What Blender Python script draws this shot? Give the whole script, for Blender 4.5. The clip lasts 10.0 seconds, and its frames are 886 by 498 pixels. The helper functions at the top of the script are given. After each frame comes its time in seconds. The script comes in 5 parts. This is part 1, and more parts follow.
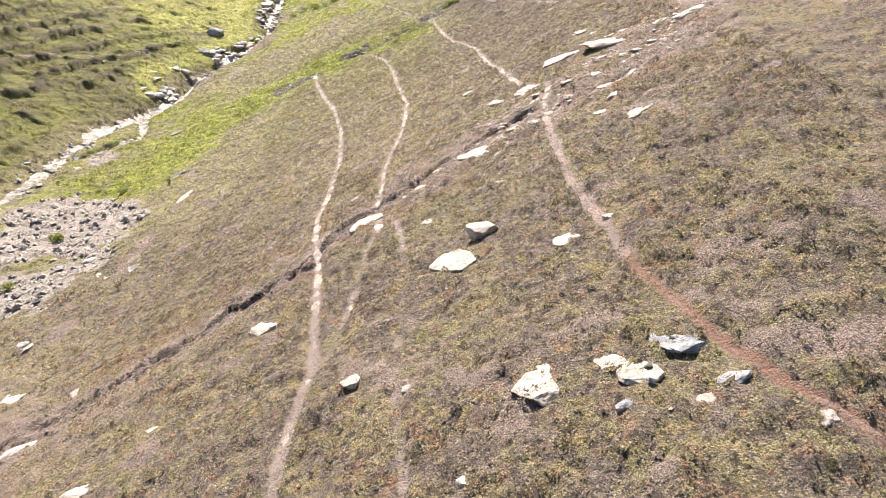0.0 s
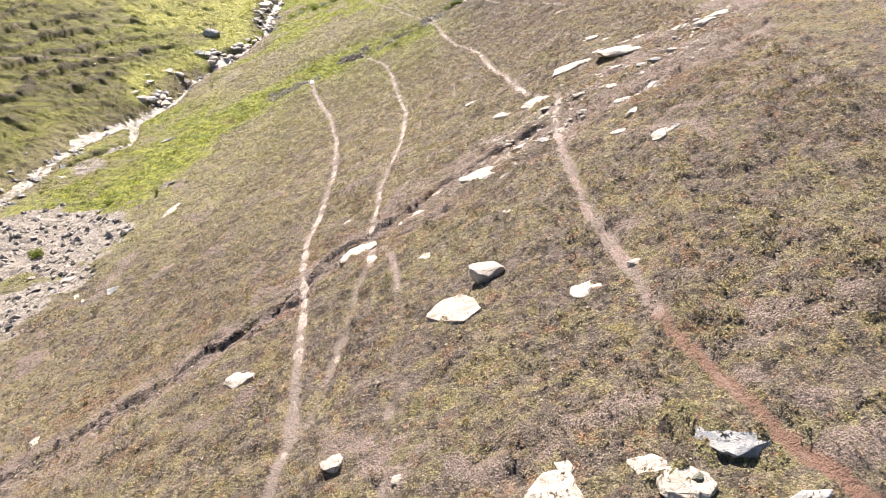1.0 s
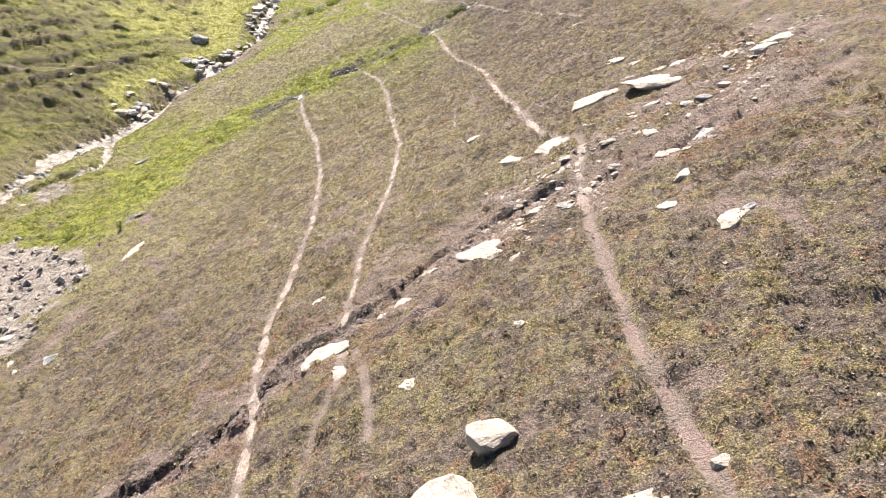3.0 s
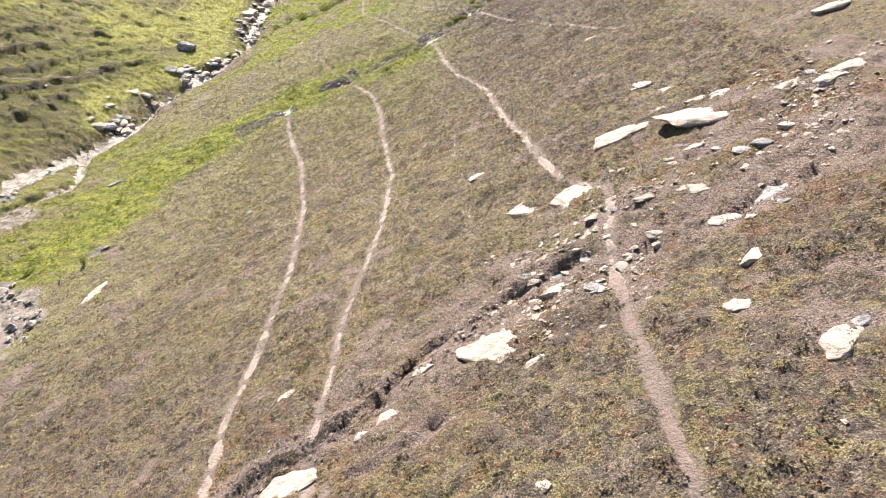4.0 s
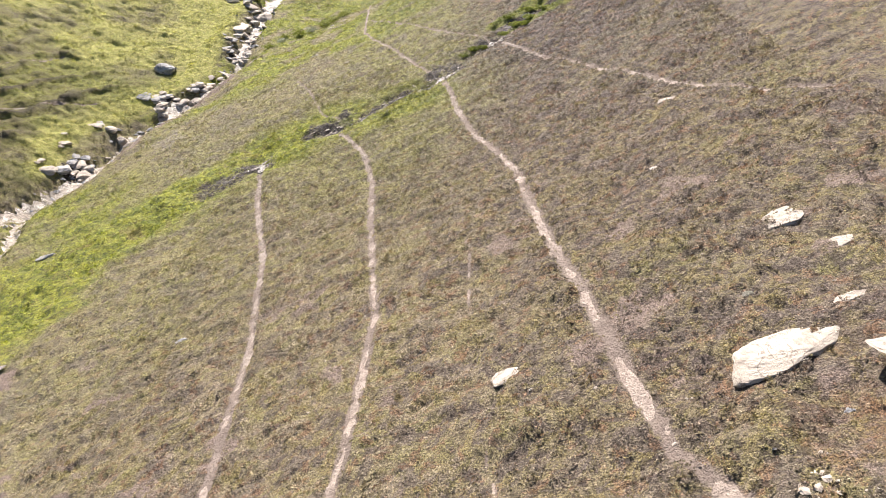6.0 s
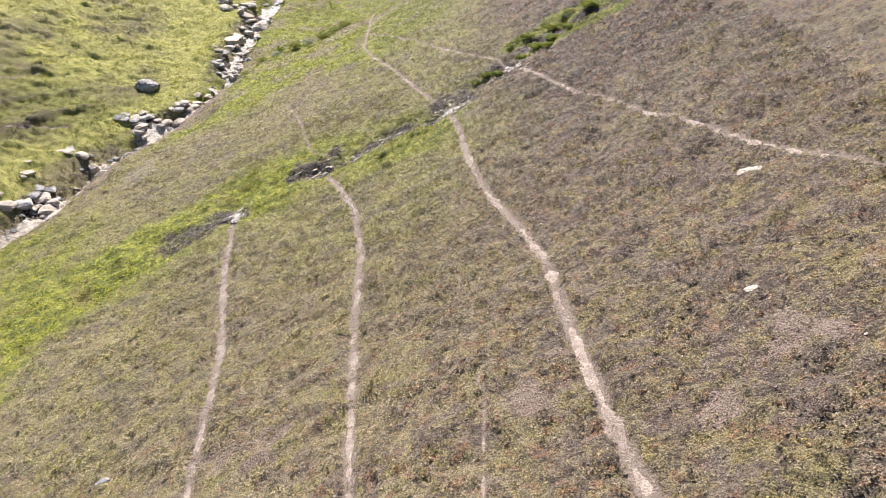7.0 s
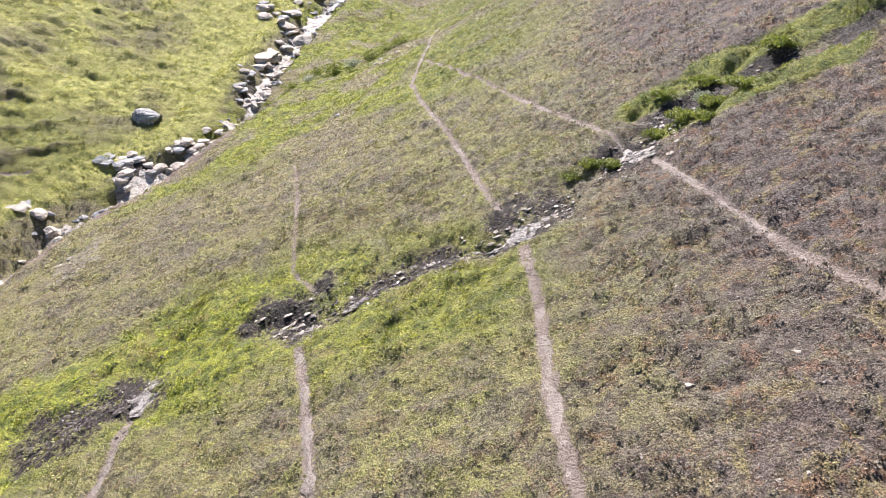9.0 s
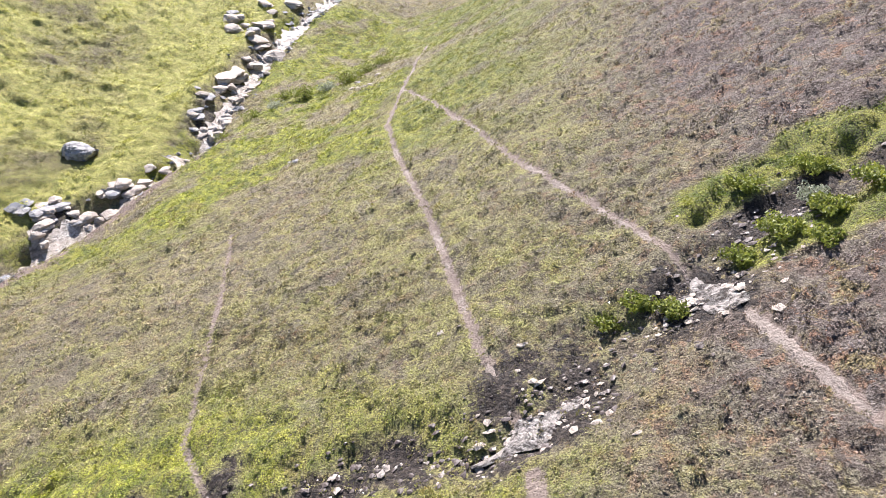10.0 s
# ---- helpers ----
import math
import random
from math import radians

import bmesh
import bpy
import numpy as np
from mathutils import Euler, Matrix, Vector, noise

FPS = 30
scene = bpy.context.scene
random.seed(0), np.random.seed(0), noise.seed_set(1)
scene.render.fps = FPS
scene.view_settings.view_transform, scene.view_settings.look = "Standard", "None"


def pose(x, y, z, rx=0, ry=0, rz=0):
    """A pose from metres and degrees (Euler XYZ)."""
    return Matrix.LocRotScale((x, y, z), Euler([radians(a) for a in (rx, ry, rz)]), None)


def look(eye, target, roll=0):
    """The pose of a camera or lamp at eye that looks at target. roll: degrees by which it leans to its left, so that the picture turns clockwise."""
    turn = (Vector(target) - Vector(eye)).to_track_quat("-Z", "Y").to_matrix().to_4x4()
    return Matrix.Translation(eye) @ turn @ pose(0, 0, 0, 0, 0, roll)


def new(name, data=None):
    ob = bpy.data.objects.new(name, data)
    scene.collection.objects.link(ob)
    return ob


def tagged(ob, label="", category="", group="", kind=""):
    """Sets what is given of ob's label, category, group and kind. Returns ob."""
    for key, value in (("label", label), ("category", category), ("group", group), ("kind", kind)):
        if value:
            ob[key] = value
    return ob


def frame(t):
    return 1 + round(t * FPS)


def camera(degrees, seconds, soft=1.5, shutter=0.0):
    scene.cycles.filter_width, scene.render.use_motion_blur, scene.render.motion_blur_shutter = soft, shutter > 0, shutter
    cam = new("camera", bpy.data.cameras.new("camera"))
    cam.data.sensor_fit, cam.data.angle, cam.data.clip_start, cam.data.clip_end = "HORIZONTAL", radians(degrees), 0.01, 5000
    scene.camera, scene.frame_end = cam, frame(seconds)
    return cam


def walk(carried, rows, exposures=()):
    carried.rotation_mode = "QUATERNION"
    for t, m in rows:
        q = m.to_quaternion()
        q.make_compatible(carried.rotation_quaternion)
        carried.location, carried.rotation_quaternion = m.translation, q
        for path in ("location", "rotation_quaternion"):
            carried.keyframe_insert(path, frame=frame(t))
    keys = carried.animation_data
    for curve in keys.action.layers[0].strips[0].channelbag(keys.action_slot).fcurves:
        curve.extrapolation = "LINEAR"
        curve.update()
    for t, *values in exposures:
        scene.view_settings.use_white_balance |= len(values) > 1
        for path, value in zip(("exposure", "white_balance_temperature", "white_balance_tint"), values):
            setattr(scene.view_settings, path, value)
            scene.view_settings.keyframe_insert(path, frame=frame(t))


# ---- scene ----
cam = camera(66.38, 10.0, soft=0.8)
walk(cam, [
    (0.0, look((0.000, -0.440, 8.388), (-0.000, 17.219, -1.001), 0.44)),
    (0.5, look((0.030, 0.723, 8.296), (-0.007, 18.372, -1.112), 0.44)),
    (1.0, look((0.056, 1.842, 8.275), (-0.019, 19.480, -1.152), 0.43)),
    (1.5, look((0.128, 2.954, 8.282), (0.038, 20.581, -1.167), 0.41)),
    (2.0, look((0.229, 4.119, 8.252), (0.001, 21.742, -1.203), 0.38)),
    (3.5, look((0.314, 8.639, 8.159), (0.080, 26.241, -1.334), 0.34)),
    (4.0, look((0.323, 10.712, 8.104), (0.082, 28.318, -1.380), 0.31)),
    (4.5, look((0.345, 12.987, 8.071), (0.009, 30.592, -1.412), 0.26)),
    (5.0, look((0.338, 15.348, 8.037), (-0.099, 32.950, -1.449), 0.23)),
    (5.5, look((0.362, 17.858, 8.010), (-0.180, 35.459, -1.472), 0.21)),
    (7.0, look((0.179, 26.306, 7.933), (-0.786, 43.882, -1.563), 0.08)),
    (7.2, look((0.135, 27.636, 7.897), (-0.919, 45.207, -1.598), 0.04)),
    (7.3, look((0.113, 28.301, 7.878), (-1.106, 45.861, -1.615), 0.04)),
    (7.5, look((0.069, 29.630, 7.842), (-1.208, 47.188, -1.650), -0.00)),
    (8.0, look((-0.038, 32.994, 7.501), (-1.296, 50.563, -1.973), 0.02)),
    (8.3, look((-0.224, 35.018, 7.209), (-1.325, 52.584, -2.289), -0.18)),
    (8.4, look((-0.286, 35.692, 7.112), (-1.416, 53.252, -2.395), -0.23)),
    (8.5, look((-0.347, 36.367, 7.015), (-2.161, 53.863, -2.504), -0.15)),
    (8.6, look((-0.340, 37.131, 6.910), (-3.239, 54.480, -2.610), 0.22)),
    (8.7, look((-0.353, 37.890, 6.864), (-3.318, 55.231, -2.650), 0.12)),
    (9.0, look((-0.393, 40.169, 6.728), (-3.507, 57.493, -2.767), -0.18)),
    (9.5, look((-0.632, 43.726, 6.512), (-3.754, 61.050, -2.981), -0.15)),
    (10.0, look((-1.035, 47.332, 6.350), (-4.144, 64.668, -3.126), -0.00)),
], exposures=((0, 1.77, 6570, 12), (3, 1.68, 6560, 12), (5, 1.57, 6500, 12), (7, 1.51, 6380, 13), (8, 1.52, 6150, 14), (9, 1.62, 6000, 15), (10, 1.74, 6000, 16)))

# ---- world, sun ----
world = bpy.data.worlds.new("world")
scene.world = world
world.use_nodes = True
SUN_AZ, SUN_EL = 15.0, 42.0  # degrees: left of +y, above the horizon
sky = world.node_tree.nodes.new("ShaderNodeTexSky")
sky.sky_type, sky.sun_disc = "NISHITA", False
sky.sun_elevation, sky.sun_rotation = radians(SUN_EL), radians(-SUN_AZ)
sky.altitude = 2000
world.node_tree.links.new(sky.outputs[0], world.node_tree.nodes["Background"].inputs[0])
world.node_tree.nodes["Background"].inputs[1].default_value = 0.050
sun_data = bpy.data.lights.new("sun", "SUN")
sun_data.energy, sun_data.angle, sun_data.color = 5.0, radians(0.5), (1.0, 0.915, 0.825)
sun = new("sun", sun_data)
to_sun = Vector((-math.sin(radians(SUN_AZ)) * math.cos(radians(SUN_EL)), math.cos(radians(SUN_AZ)) * math.cos(radians(SUN_EL)), math.sin(radians(SUN_EL))))
sun.matrix_world = look(Vector((0, 30, 0)) + to_sun * 100, (0, 30, 0))

# ---- the lie of the land ----
HILL = (-3.167, 2.178, 3.663, -1.915, -1.782, 0.687, 5.642, -1.696, 3.401, 2.408, -1.375, 0.688, -0.02, 1.018, 1.485, -0.011, 0.752, -1.779)
POWERS = [(i, j) for i in range(4) for j in range(6) if i + j <= 5]
STREAM = ((-29, 10), (-27.2, 28), (-27.1, 40), (-27.2, 48), (-26.7, 52.5), (-25.9, 56), (-24.7, 59.3), (-24.6, 63), (-24.1, 65.8), (-22.1, 70.7), (-20.6, 74.5), (-19.5, 77.2), (-20.1, 79.3), (-20.5, 84), (-20.7, 88), (-21.2, 92.5), (-20.8, 100), (-20, 120))
BRANCH = ((-25.6, 56.0), (-24.6, 53.2), (-23.5, 50.6), (-23.2, 49.0), (-23.8, 48.2), (-25.0, 46.6), (-26.2, 45.0))
BASINS = (((-23.0, 69.0), (-22.2, 70.7), (-21.3, 72.4)), ((-20.3, 75.8), (-19.5, 77.3), (-20.0, 79.0)))
TRENCH = ((-29, 10), (-27.2, 28), (-27.0, 40), (-27.0, 48), (-26.5, 52.5), (-25.7, 56), (-24.6, 59.3), (-24.4, 63), (-23.8, 66), (-21.9, 71), (-20.0, 77.5), (-20.6, 87), (-21, 95), (-20, 112))
RIVULET = ((8.5, 59.4), (6.3, 59.3), (4.4, 59.2), (3.4, 59.0), (2.5, 58.6), (1.8, 57.9), (1.3, 57.2), (0.2, 56.1), (-0.9, 55.0), (-2.1, 54.6), (-3.6, 54.7), (-5.0, 54.2), (-5.6, 53.6), (-6.7, 53.4))
SPRING = ((-6.7, 53.8), (-8.7, 53.1), (-10.5, 52.6), (-12, 50.3), (-14, 48.6), (-16.5, 45.5))
POOL = ((-10.6, 52.7), (-10.2, 52.1), (-9.8, 51.5), (-9.75, 50.8))
DITCH = ((-15, 13.0), (-12.5, 13.8), (-9.5, 14.9), (-8, 15.6), (-6.5, 16.5), (-5.3, 17.3), (-4, 18.0), (-3.2, 19.2), (-1.3, 20.4), (-0.1, 21.4), (1.5, 22.3), (2.6, 22.6), (4.4, 22.2), (5.6, 22.4), (7, 22.9), (9, 24))
DITCH_LOW = ((-1.1, 18.6), (-0.6, 18.75), (-0.2, 18.95), (0.2, 19.2))
TRAILS = (  # half width, points
    ("west", 0.16, ((-2.9, 5.5), (-2.9, 7.7), (-3.0, 9.1), (-2.9, 10.3), (-2.8, 11.4), (-3.2, 13.7), (-3.6, 16.6), (-4.3, 19.9), (-4.6, 22.0), (-4.65, 25.2), (-4.9, 29.8), (-5.7, 35.8), (-6.2, 37.8), (-6.5, 39.4), (-7.0, 41.5), (-8.7, 46.6), (-9.6, 50.2), (-10.0, 51.6))),
    ("middle", 0.15, ((-2.6, 11.2), (-2.4, 12.1), (-2.3, 13.3), (-2.2, 14.4), (-2.2, 16.2), (-1.9, 17.7), (-2.2, 19.8), (-2.2, 21.0), (-2.2, 22.5), (-2.3, 24.3), (-2.1, 26.9), (-1.9, 29.8), (-1.95, 34.7), (-2.2, 36.1), (-2.6, 38.7), (-3.0, 41.5), (-3.4, 44.8), (-4.2, 48.1), (-5.1, 50.3), (-6.0, 52.2))),
    ("short", 0.12, ((-0.6, 5.5), (-0.6, 7.3), (-0.8, 8.5), (-0.9, 9.3), (-0.9, 10.6), (-0.9, 12.8), (-0.9, 14.3), (-1.2, 16.6), (-1.7, 18.6))),
    ("faint", 0.06, ((0.9, 26.7), (0.6, 29.9), (0.4, 33.2), (0.4, 36.0), (0.1, 39.1), (-0.3, 41.4))),
    ("east", 0.15, ((6.5, 5.0), (5.3, 6.6), (4.8, 7.2), (4.3, 8.2), (4.0, 9.2), (3.6, 10.8), (3.4, 13.6), (3.2, 15.3), (3.2, 17.6), (3.3, 19.8), (3.5, 22.8), (3.85, 24.5), (3.95, 25.6), (3.55, 26.5), (3.2, 27.3), (2.9, 29.6), (2.7, 32.3), (2.4, 34.5), (2.1, 37.2), (1.8, 40.7), (0.3, 46.4), (-0.2, 49.0), (-0.5, 51.5), (-0.8, 53.0), (-1.0, 54.1))),
    ("upper", 0.12, ((9.2, 37.4), (8.3, 38.9), (7.7, 40.2), (7.1, 41.9), (6.3, 44.3), (5.3, 46.8), (4.1, 50.1), (2.9, 53.6), (2.3, 55.2), (1.8, 56.6), (1.1, 58.1), (-0.3, 61.0), (-2.4, 64.7), (-3.8, 67.8), (-5.5, 71.5), (-7.2, 74.8), (-8.0, 76.2))),
    ("beyond", 0.13, ((-1.3, 55.2), (-2.1, 56.9), (-4.0, 62.3), (-6.1, 67.4), (-7.5, 71.4), (-8.1, 76.6), (-8.9, 84.0), (-9.5, 90.0))),
    ("slope", 0.10, ((-6.4, 54.6), (-7.6, 55.9), (-8.7, 59.0), (-9.6, 61.5), (-11.2, 65.3))),
    ("meadow", 0.15, ((-45, 50), (-37.8, 58.0), (-36.1, 60.0), (-33.0, 63.8), (-30.0, 66.7), (-27.5, 69.0))),
    ("high", 0.12, ((-45, 57), (-40.4, 63.1), (-37.6, 67.4), (-32.5, 74.8))),
)


def lattice(seed):
    return np.random.RandomState(seed).rand(256, 256)


LATTICE = [lattice(k) for k in range(6)]


def swell(x, y, size, seed):
    """Smooth value noise from -1 to 1, with lumps about size metres apart."""
    a, b = x / size + 91.7 * seed, y / size + 37.3 * seed
    i, j = np.floor(a).astype(int), np.floor(b).astype(int)
    u, v = a - i, b - j
    u, v = u * u * (3 - 2 * u), v * v * (3 - 2 * v)
    g = LATTICE[seed % 6]
    p, q, r, s = g[i % 256, j % 256], g[(i + 1) % 256, j % 256], g[i % 256, (j + 1) % 256], g[(i + 1) % 256, (j + 1) % 256]
    return 2 * (p * (1 - u) * (1 - v) + q * u * (1 - v) + r * (1 - u) * v + s * u * v) - 1


def away(x, y, line):
    """Distance in plan from a line of points."""
    best = np.full(np.shape(x), 1e9)
    for (ax, ay), (bx, by) in zip(line[:-1], line[1:]):
        dx, dy = bx - ax, by - ay
        u = np.clip(((x - ax) * dx + (y - ay) * dy) / (dx * dx + dy * dy), 0, 1)
        best = np.minimum(best, np.hypot(x - ax - u * dx, y - ay - u * dy))
    return best


def beside(x, y, line):
    """Distance in plan from a line of points, positive on its left."""
    best, sign = np.full(np.shape(x), 1e9), np.ones(np.shape(x))
    for (ax, ay), (bx, by) in zip(line[:-1], line[1:]):
        dx, dy = bx - ax, by - ay
        u = np.clip(((x - ax) * dx + (y - ay) * dy) / (dx * dx + dy * dy), 0, 1)
        d = np.hypot(x - ax - u * dx, y - ay - u * dy)
        sign = np.where(d < best, np.where(dx * (y - ay) - dy * (x - ax) > 0, 1.0, -1.0), sign)
        best = np.minimum(best, d)
    return best * sign


def smooth(v, lo, hi):
    u = np.clip((v - lo) / (hi - lo), 0, 1)
    return u * u * (3 - 2 * u)


def slope_form(x, y):
    """The bare form: the hillside, the meadow over the stream and the valley between them."""
    x, y = np.asarray(x, float), np.asarray(y, float)
    xc, yc = np.clip(x, -23, 12), np.clip(y, 5, 92)
    u, v = (xc + 6) / 14, (yc - 46) / 40
    hill = sum(c * u**i * v**j for c, (i, j) in zip(HILL, POWERS)) + 0.45 * (x - xc) + 0.10 * (y - yc)
    xm, ym = np.clip(x, -45, -18), np.clip(y, 30, 100)
    p, q = (xm + 28) / 10, (ym - 70) / 20
    meadow = -6.162 - 2.154 * p + 2.34 * q + 0.759 * p * p + 0.766 * q * q + 0.25 * (xm - x) + 0.10 * (y - ym)
    z = (hill + meadow + np.sqrt((hill - meadow) ** 2 + 0.25)) / 2
    z = z - 0.8 * np.exp(-(((x + 19.3) / 2.2) ** 2) - ((y - 68) / 3.8) ** 2)
    deep = (0.45 + 0.60 * smooth(y, 48, 57)) * (1 - 0.85 * smooth(y, 79, 85))
    return z - deep * np.exp(-((away(x, y, TRENCH) / (2.2 + 1.0 * smooth(-x - np.interp(y, [p[1] for p in TRENCH], [-p[0] for p in TRENCH]), 0, 1))) ** 2))


def overgrown(x, y, tag):
    """How far a path is grown over, from 0 to 0.85: the little used ones in patches."""
    share = {"short": 0.5, "faint": 0.7, "east": 0.15 * (1 - smooth(y, 17, 22)) * smooth(y, 8.5, 11), "middle": 0.4 * (1 - smooth(y, 15, 18)), "slope": 0.15}.get(tag, 0.0)
    return share * smooth(swell(x, y, 0.9, 2) + 0.6 * swell(x, y, 0.3, 5), -0.35, 0.25)


def cover(x, y):
    """What grows or lies where, with some painted shade: weights from 0 to 1."""
    wob = 0.5 * swell(x, y, 1.7, 1) + 0.3 * swell(x, y, 0.6, 2)
    trail = np.zeros(np.shape(x))
    for tag, half, line in TRAILS:
        trail = np.maximum(trail, (1 - overgrown(x, y, tag)) * (1 - smooth(away(x, y, line) * (1 + 0.25 * swell(x, y, 0.35, 4)), half * 0.55, half * 1.35)))
    dr, ds, dd = away(x, y, RIVULET), away(x, y, SPRING), away(x, y, DITCH)
    # trampled mud at the seeps; along the ditch it paints its shaded scarp dark
    mud_shade = np.maximum.reduce([np.clip(0.75 + 1.2 * swell(x, y, 0.9, 5), 0.1, 1) * (1 - smooth(dr + 0.6 * wob, 0.25, 0.85 + 0.3 * smooth(x, -3, 0) * (1 - smooth(x, 1, 2)) - 0.25 * smooth(x, 1.5, 2.5))), 0.75 * (1 - smooth(dd + 0.5 * wob, 0.05, 0.55)) * (1 - smooth(x, -2, 2)),
                             1 - smooth(np.hypot((x + 6.8) / 1.4, (y - 53.8) / 1.2) + 1.1 * wob, 0.6, 1.4),
                             1 - smooth(np.hypot((x + 10.4) / 1.0, (y - 51.6) / 1.2) + 1.1 * wob, 0.5, 1.4),
                             np.clip(0.7 + 1.2 * swell(x, y, 0.7, 2), 0.1, 1) * (1 - smooth(np.hypot((x + 1.0) / 1.1, (y - 55.6) / 1.2) + 0.7 * wob, 0.5, 1.4)),
                             1 - smooth(np.hypot((x - 1.4) / 1.2, y - 57.1) + 0.6 * wob, 0.5, 1.25),
                             # round the boulder knots: wet earth plus painted shade between the stones
                             *[0.85 * (1 - smooth(np.hypot(x - a, y - b) + 0.8 * wob, 0.7, w)) for a, b, w in ((-25.6, 61.0, 1.5), (-24.2, 60.8, 1.4), (-23.2, 71.4, 1.4), (-20.7, 74.4, 1.6), (-20.7, 82.0, 1.5), (-21.0, 86.5, 1.6), (-21.5, 91.0, 1.7))],
                             0.85 * (1 - smooth(np.hypot((x + 11.8) / 1.6, y - 50.6) + 0.8 * wob, 0.5, 1.6))])
    bare = np.maximum.reduce([np.clip(0.95 + 0.9 * swell(x, y, 0.7, 4), 0.25, 1) * (1 - smooth(dd + 0.9 * wob, 0.15, 0.8 + 0.6 * smooth(-x, 2, 5))), 0.9 * (1 - smooth(away(x, y, DITCH_LOW) + 0.2 * wob, 0.1, 0.5)),
                              0.8 * (1 - smooth(away(x, y, ((-16.2, 41), (-15.0, 36), (-14.4, 32), (-14.5, 28), (-14.7, 24), (-15.0, 19))) + 0.8 * wob, 0.1, 0.9)) * np.clip(0.65 + 1.1 * swell(x, y, 1.3, 2), 0.1, 1),
                              np.clip(0.52 + 0.75 * swell(x, y, 0.8, 4) + 0.35 * swell(x, y, 0.35, 2), 0, 0.9) * (1 - smooth(away(x, y, ((2.5, 22.8), (5.5, 24.4), (9.5, 27.5))) + 0.9 * wob, 1.2, 3.2))])
    bare = np.maximum(bare, np.clip(0.5 + 0.9 * wob, 0, 0.75) * (1 - smooth(dd, 0.6, 2.6)))
    bare = np.maximum(bare, np.clip(0.45 + 0.5 * wob, 0, 0.7) * smooth(-x, 3.5, 9) * (1 - smooth(y + 0.5 * x, 8, 16)))
    bare = np.maximum(bare, 0.75 * smooth(swell(x, y, 1.3, 3) + 0.6 * swell(x, y, 0.45, 5), 0.45, 0.95) * (1 - smooth(y, 34, 46)))
    lush = np.maximum.reduce([1 - smooth(away(x, y, ((-3, 53.2), (-7.4, 54.0), (-12, 52), (-16.2, 48.5), (-18.2, 43), (-19.8, 38.5))) + 1.5 * wob, 0.9, 4.8),
                              1 - smooth(away(x, y, ((1.7, 59.7), (3.2, 60.0), (5.5, 60.1), (8.5, 60.2))) + 0.7 * wob, 0.4, 1.15),
                              0.95 * (1 - smooth(away(x, y, ((2.3, 57.7), (3.4, 58.0), (4.6, 58.2), (6.0, 58.2))) + 0.5 * wob, 0.4, 1.0)), 0.8 * (1 - smooth(np.hypot((x - 0.5) / 0.9, (y - 57.0) / 0.5) + 0.4 * wob, 0.5, 1.2)),
                              0.95 * (1 - smooth(np.hypot((x + 2.4) / 2.1, (y - 52.9) / 1.2) + 0.6 * wob, 0.5, 1.5)),
                              0.6 * (1 - smooth(np.hypot((x + 14.8) / 4.0, (y - 82.6) / 2.2) + 0.5 * wob, 0.5, 1.2))])
    bank = np.interp(y, [p[1] for p in STREAM], [p[0] for p in STREAM]) - x
    far_side = smooth(bank + 0.5 * wob, 0.9, 2.6)
    steps = smooth(np.sin(7.0 * slope_form(x, y) + 2.2 * swell(x, y, 4.0, 2) + 0.7 * swell(x, y, 1.1, 1)), 0.55, 1.0) * far_side * (1 - smooth(y, 66, 80)) * smooth(bank, 3, 6)
    bare = np.maximum.reduce([bare, 0.95 * smooth(-bank, 0.6, 1.2) * (1 - smooth(-bank, 2.2, 3.8)) * smooth(y, 57, 62) * (1 - smooth(y, 74, 78)) * (0.8 + wob)])
    flat_bank = smooth(-bank, 0.5, 1.5) * (1 - smooth(x + 0.12 * (y - 40), -17.5, -14.5)) * smooth(y, 34, 38) * (1 - smooth(y, 54, 60))
    lush = np.maximum(lush * (1 - 0.35 * smooth(x, -10, -5) * (1 - smooth(x, -0.5, 1.5))), 0.8 * flat_bank * np.clip(0.75 + 0.6 * wob, 0, 1))
    lush = np.maximum(lush, far_side * np.clip(0.04 + 0.78 * smooth(y, 64, 78) + 0.8 * smooth(y, 56, 62) * (1 - smooth(bank, 3.0, 6.5)) + 0.55 * swell(x, y, 6.0, 3) + 0.4 * swell(x, y, 1.8, 4) + 0.2 * swell(x, y, 0.7, 2), 0, 1) * (1 - 0.8 * steps))
    patch = smooth(0.65 * swell(x, y, 4.3, 5) + 0.45 * swell(x, y, 1.4, 1) + 0.2 * swell(x, y, 0.5, 3), -0.3, 0.35)
    lush = np.maximum(lush, (0.75 + 0.25 * smooth(-x, 7, 12)) * patch * smooth(y - 0.9 * x, 46, 58) * (1 - smooth(x, -4, 1)) * (1 - smooth(np.abs(y - 84), 14, 22)) * (1 - far_side))
    green = np.clip(0.65 * far_side + smooth(y - 0.9 * x, 34, 53) * (1 - smooth(x, -2, 4)) + 0.3 * swell(x, y, 3.0, 5), 0, 1)
    heath = np.clip(smooth(x + 0.25 * (y - 40), -1.5, 5.5) * smooth(y, 38, 54), 0, 1)
    meadow = far_side * (1 - 0.8 * np.maximum(smooth(y, 66, 80), smooth(y, 56, 62) * (1 - smooth(bank, 3.0, 6.5))))
    straw = np.clip(smooth(y + 0.6 * x, 18, 26) * (1 - smooth(y + 0.3 * x, 36 + 4 * smooth(-x, 2, 5), 44 + 5 * smooth(-x, 2, 5))) * (1 - smooth(x, -1, 3)) + 0.8 * smooth(-x, 3.5, 8) * (1 - smooth(y + 0.4 * x, 10, 20)), 0, 1) * (1 - far_side)
    stream = away(x, y, STREAM)
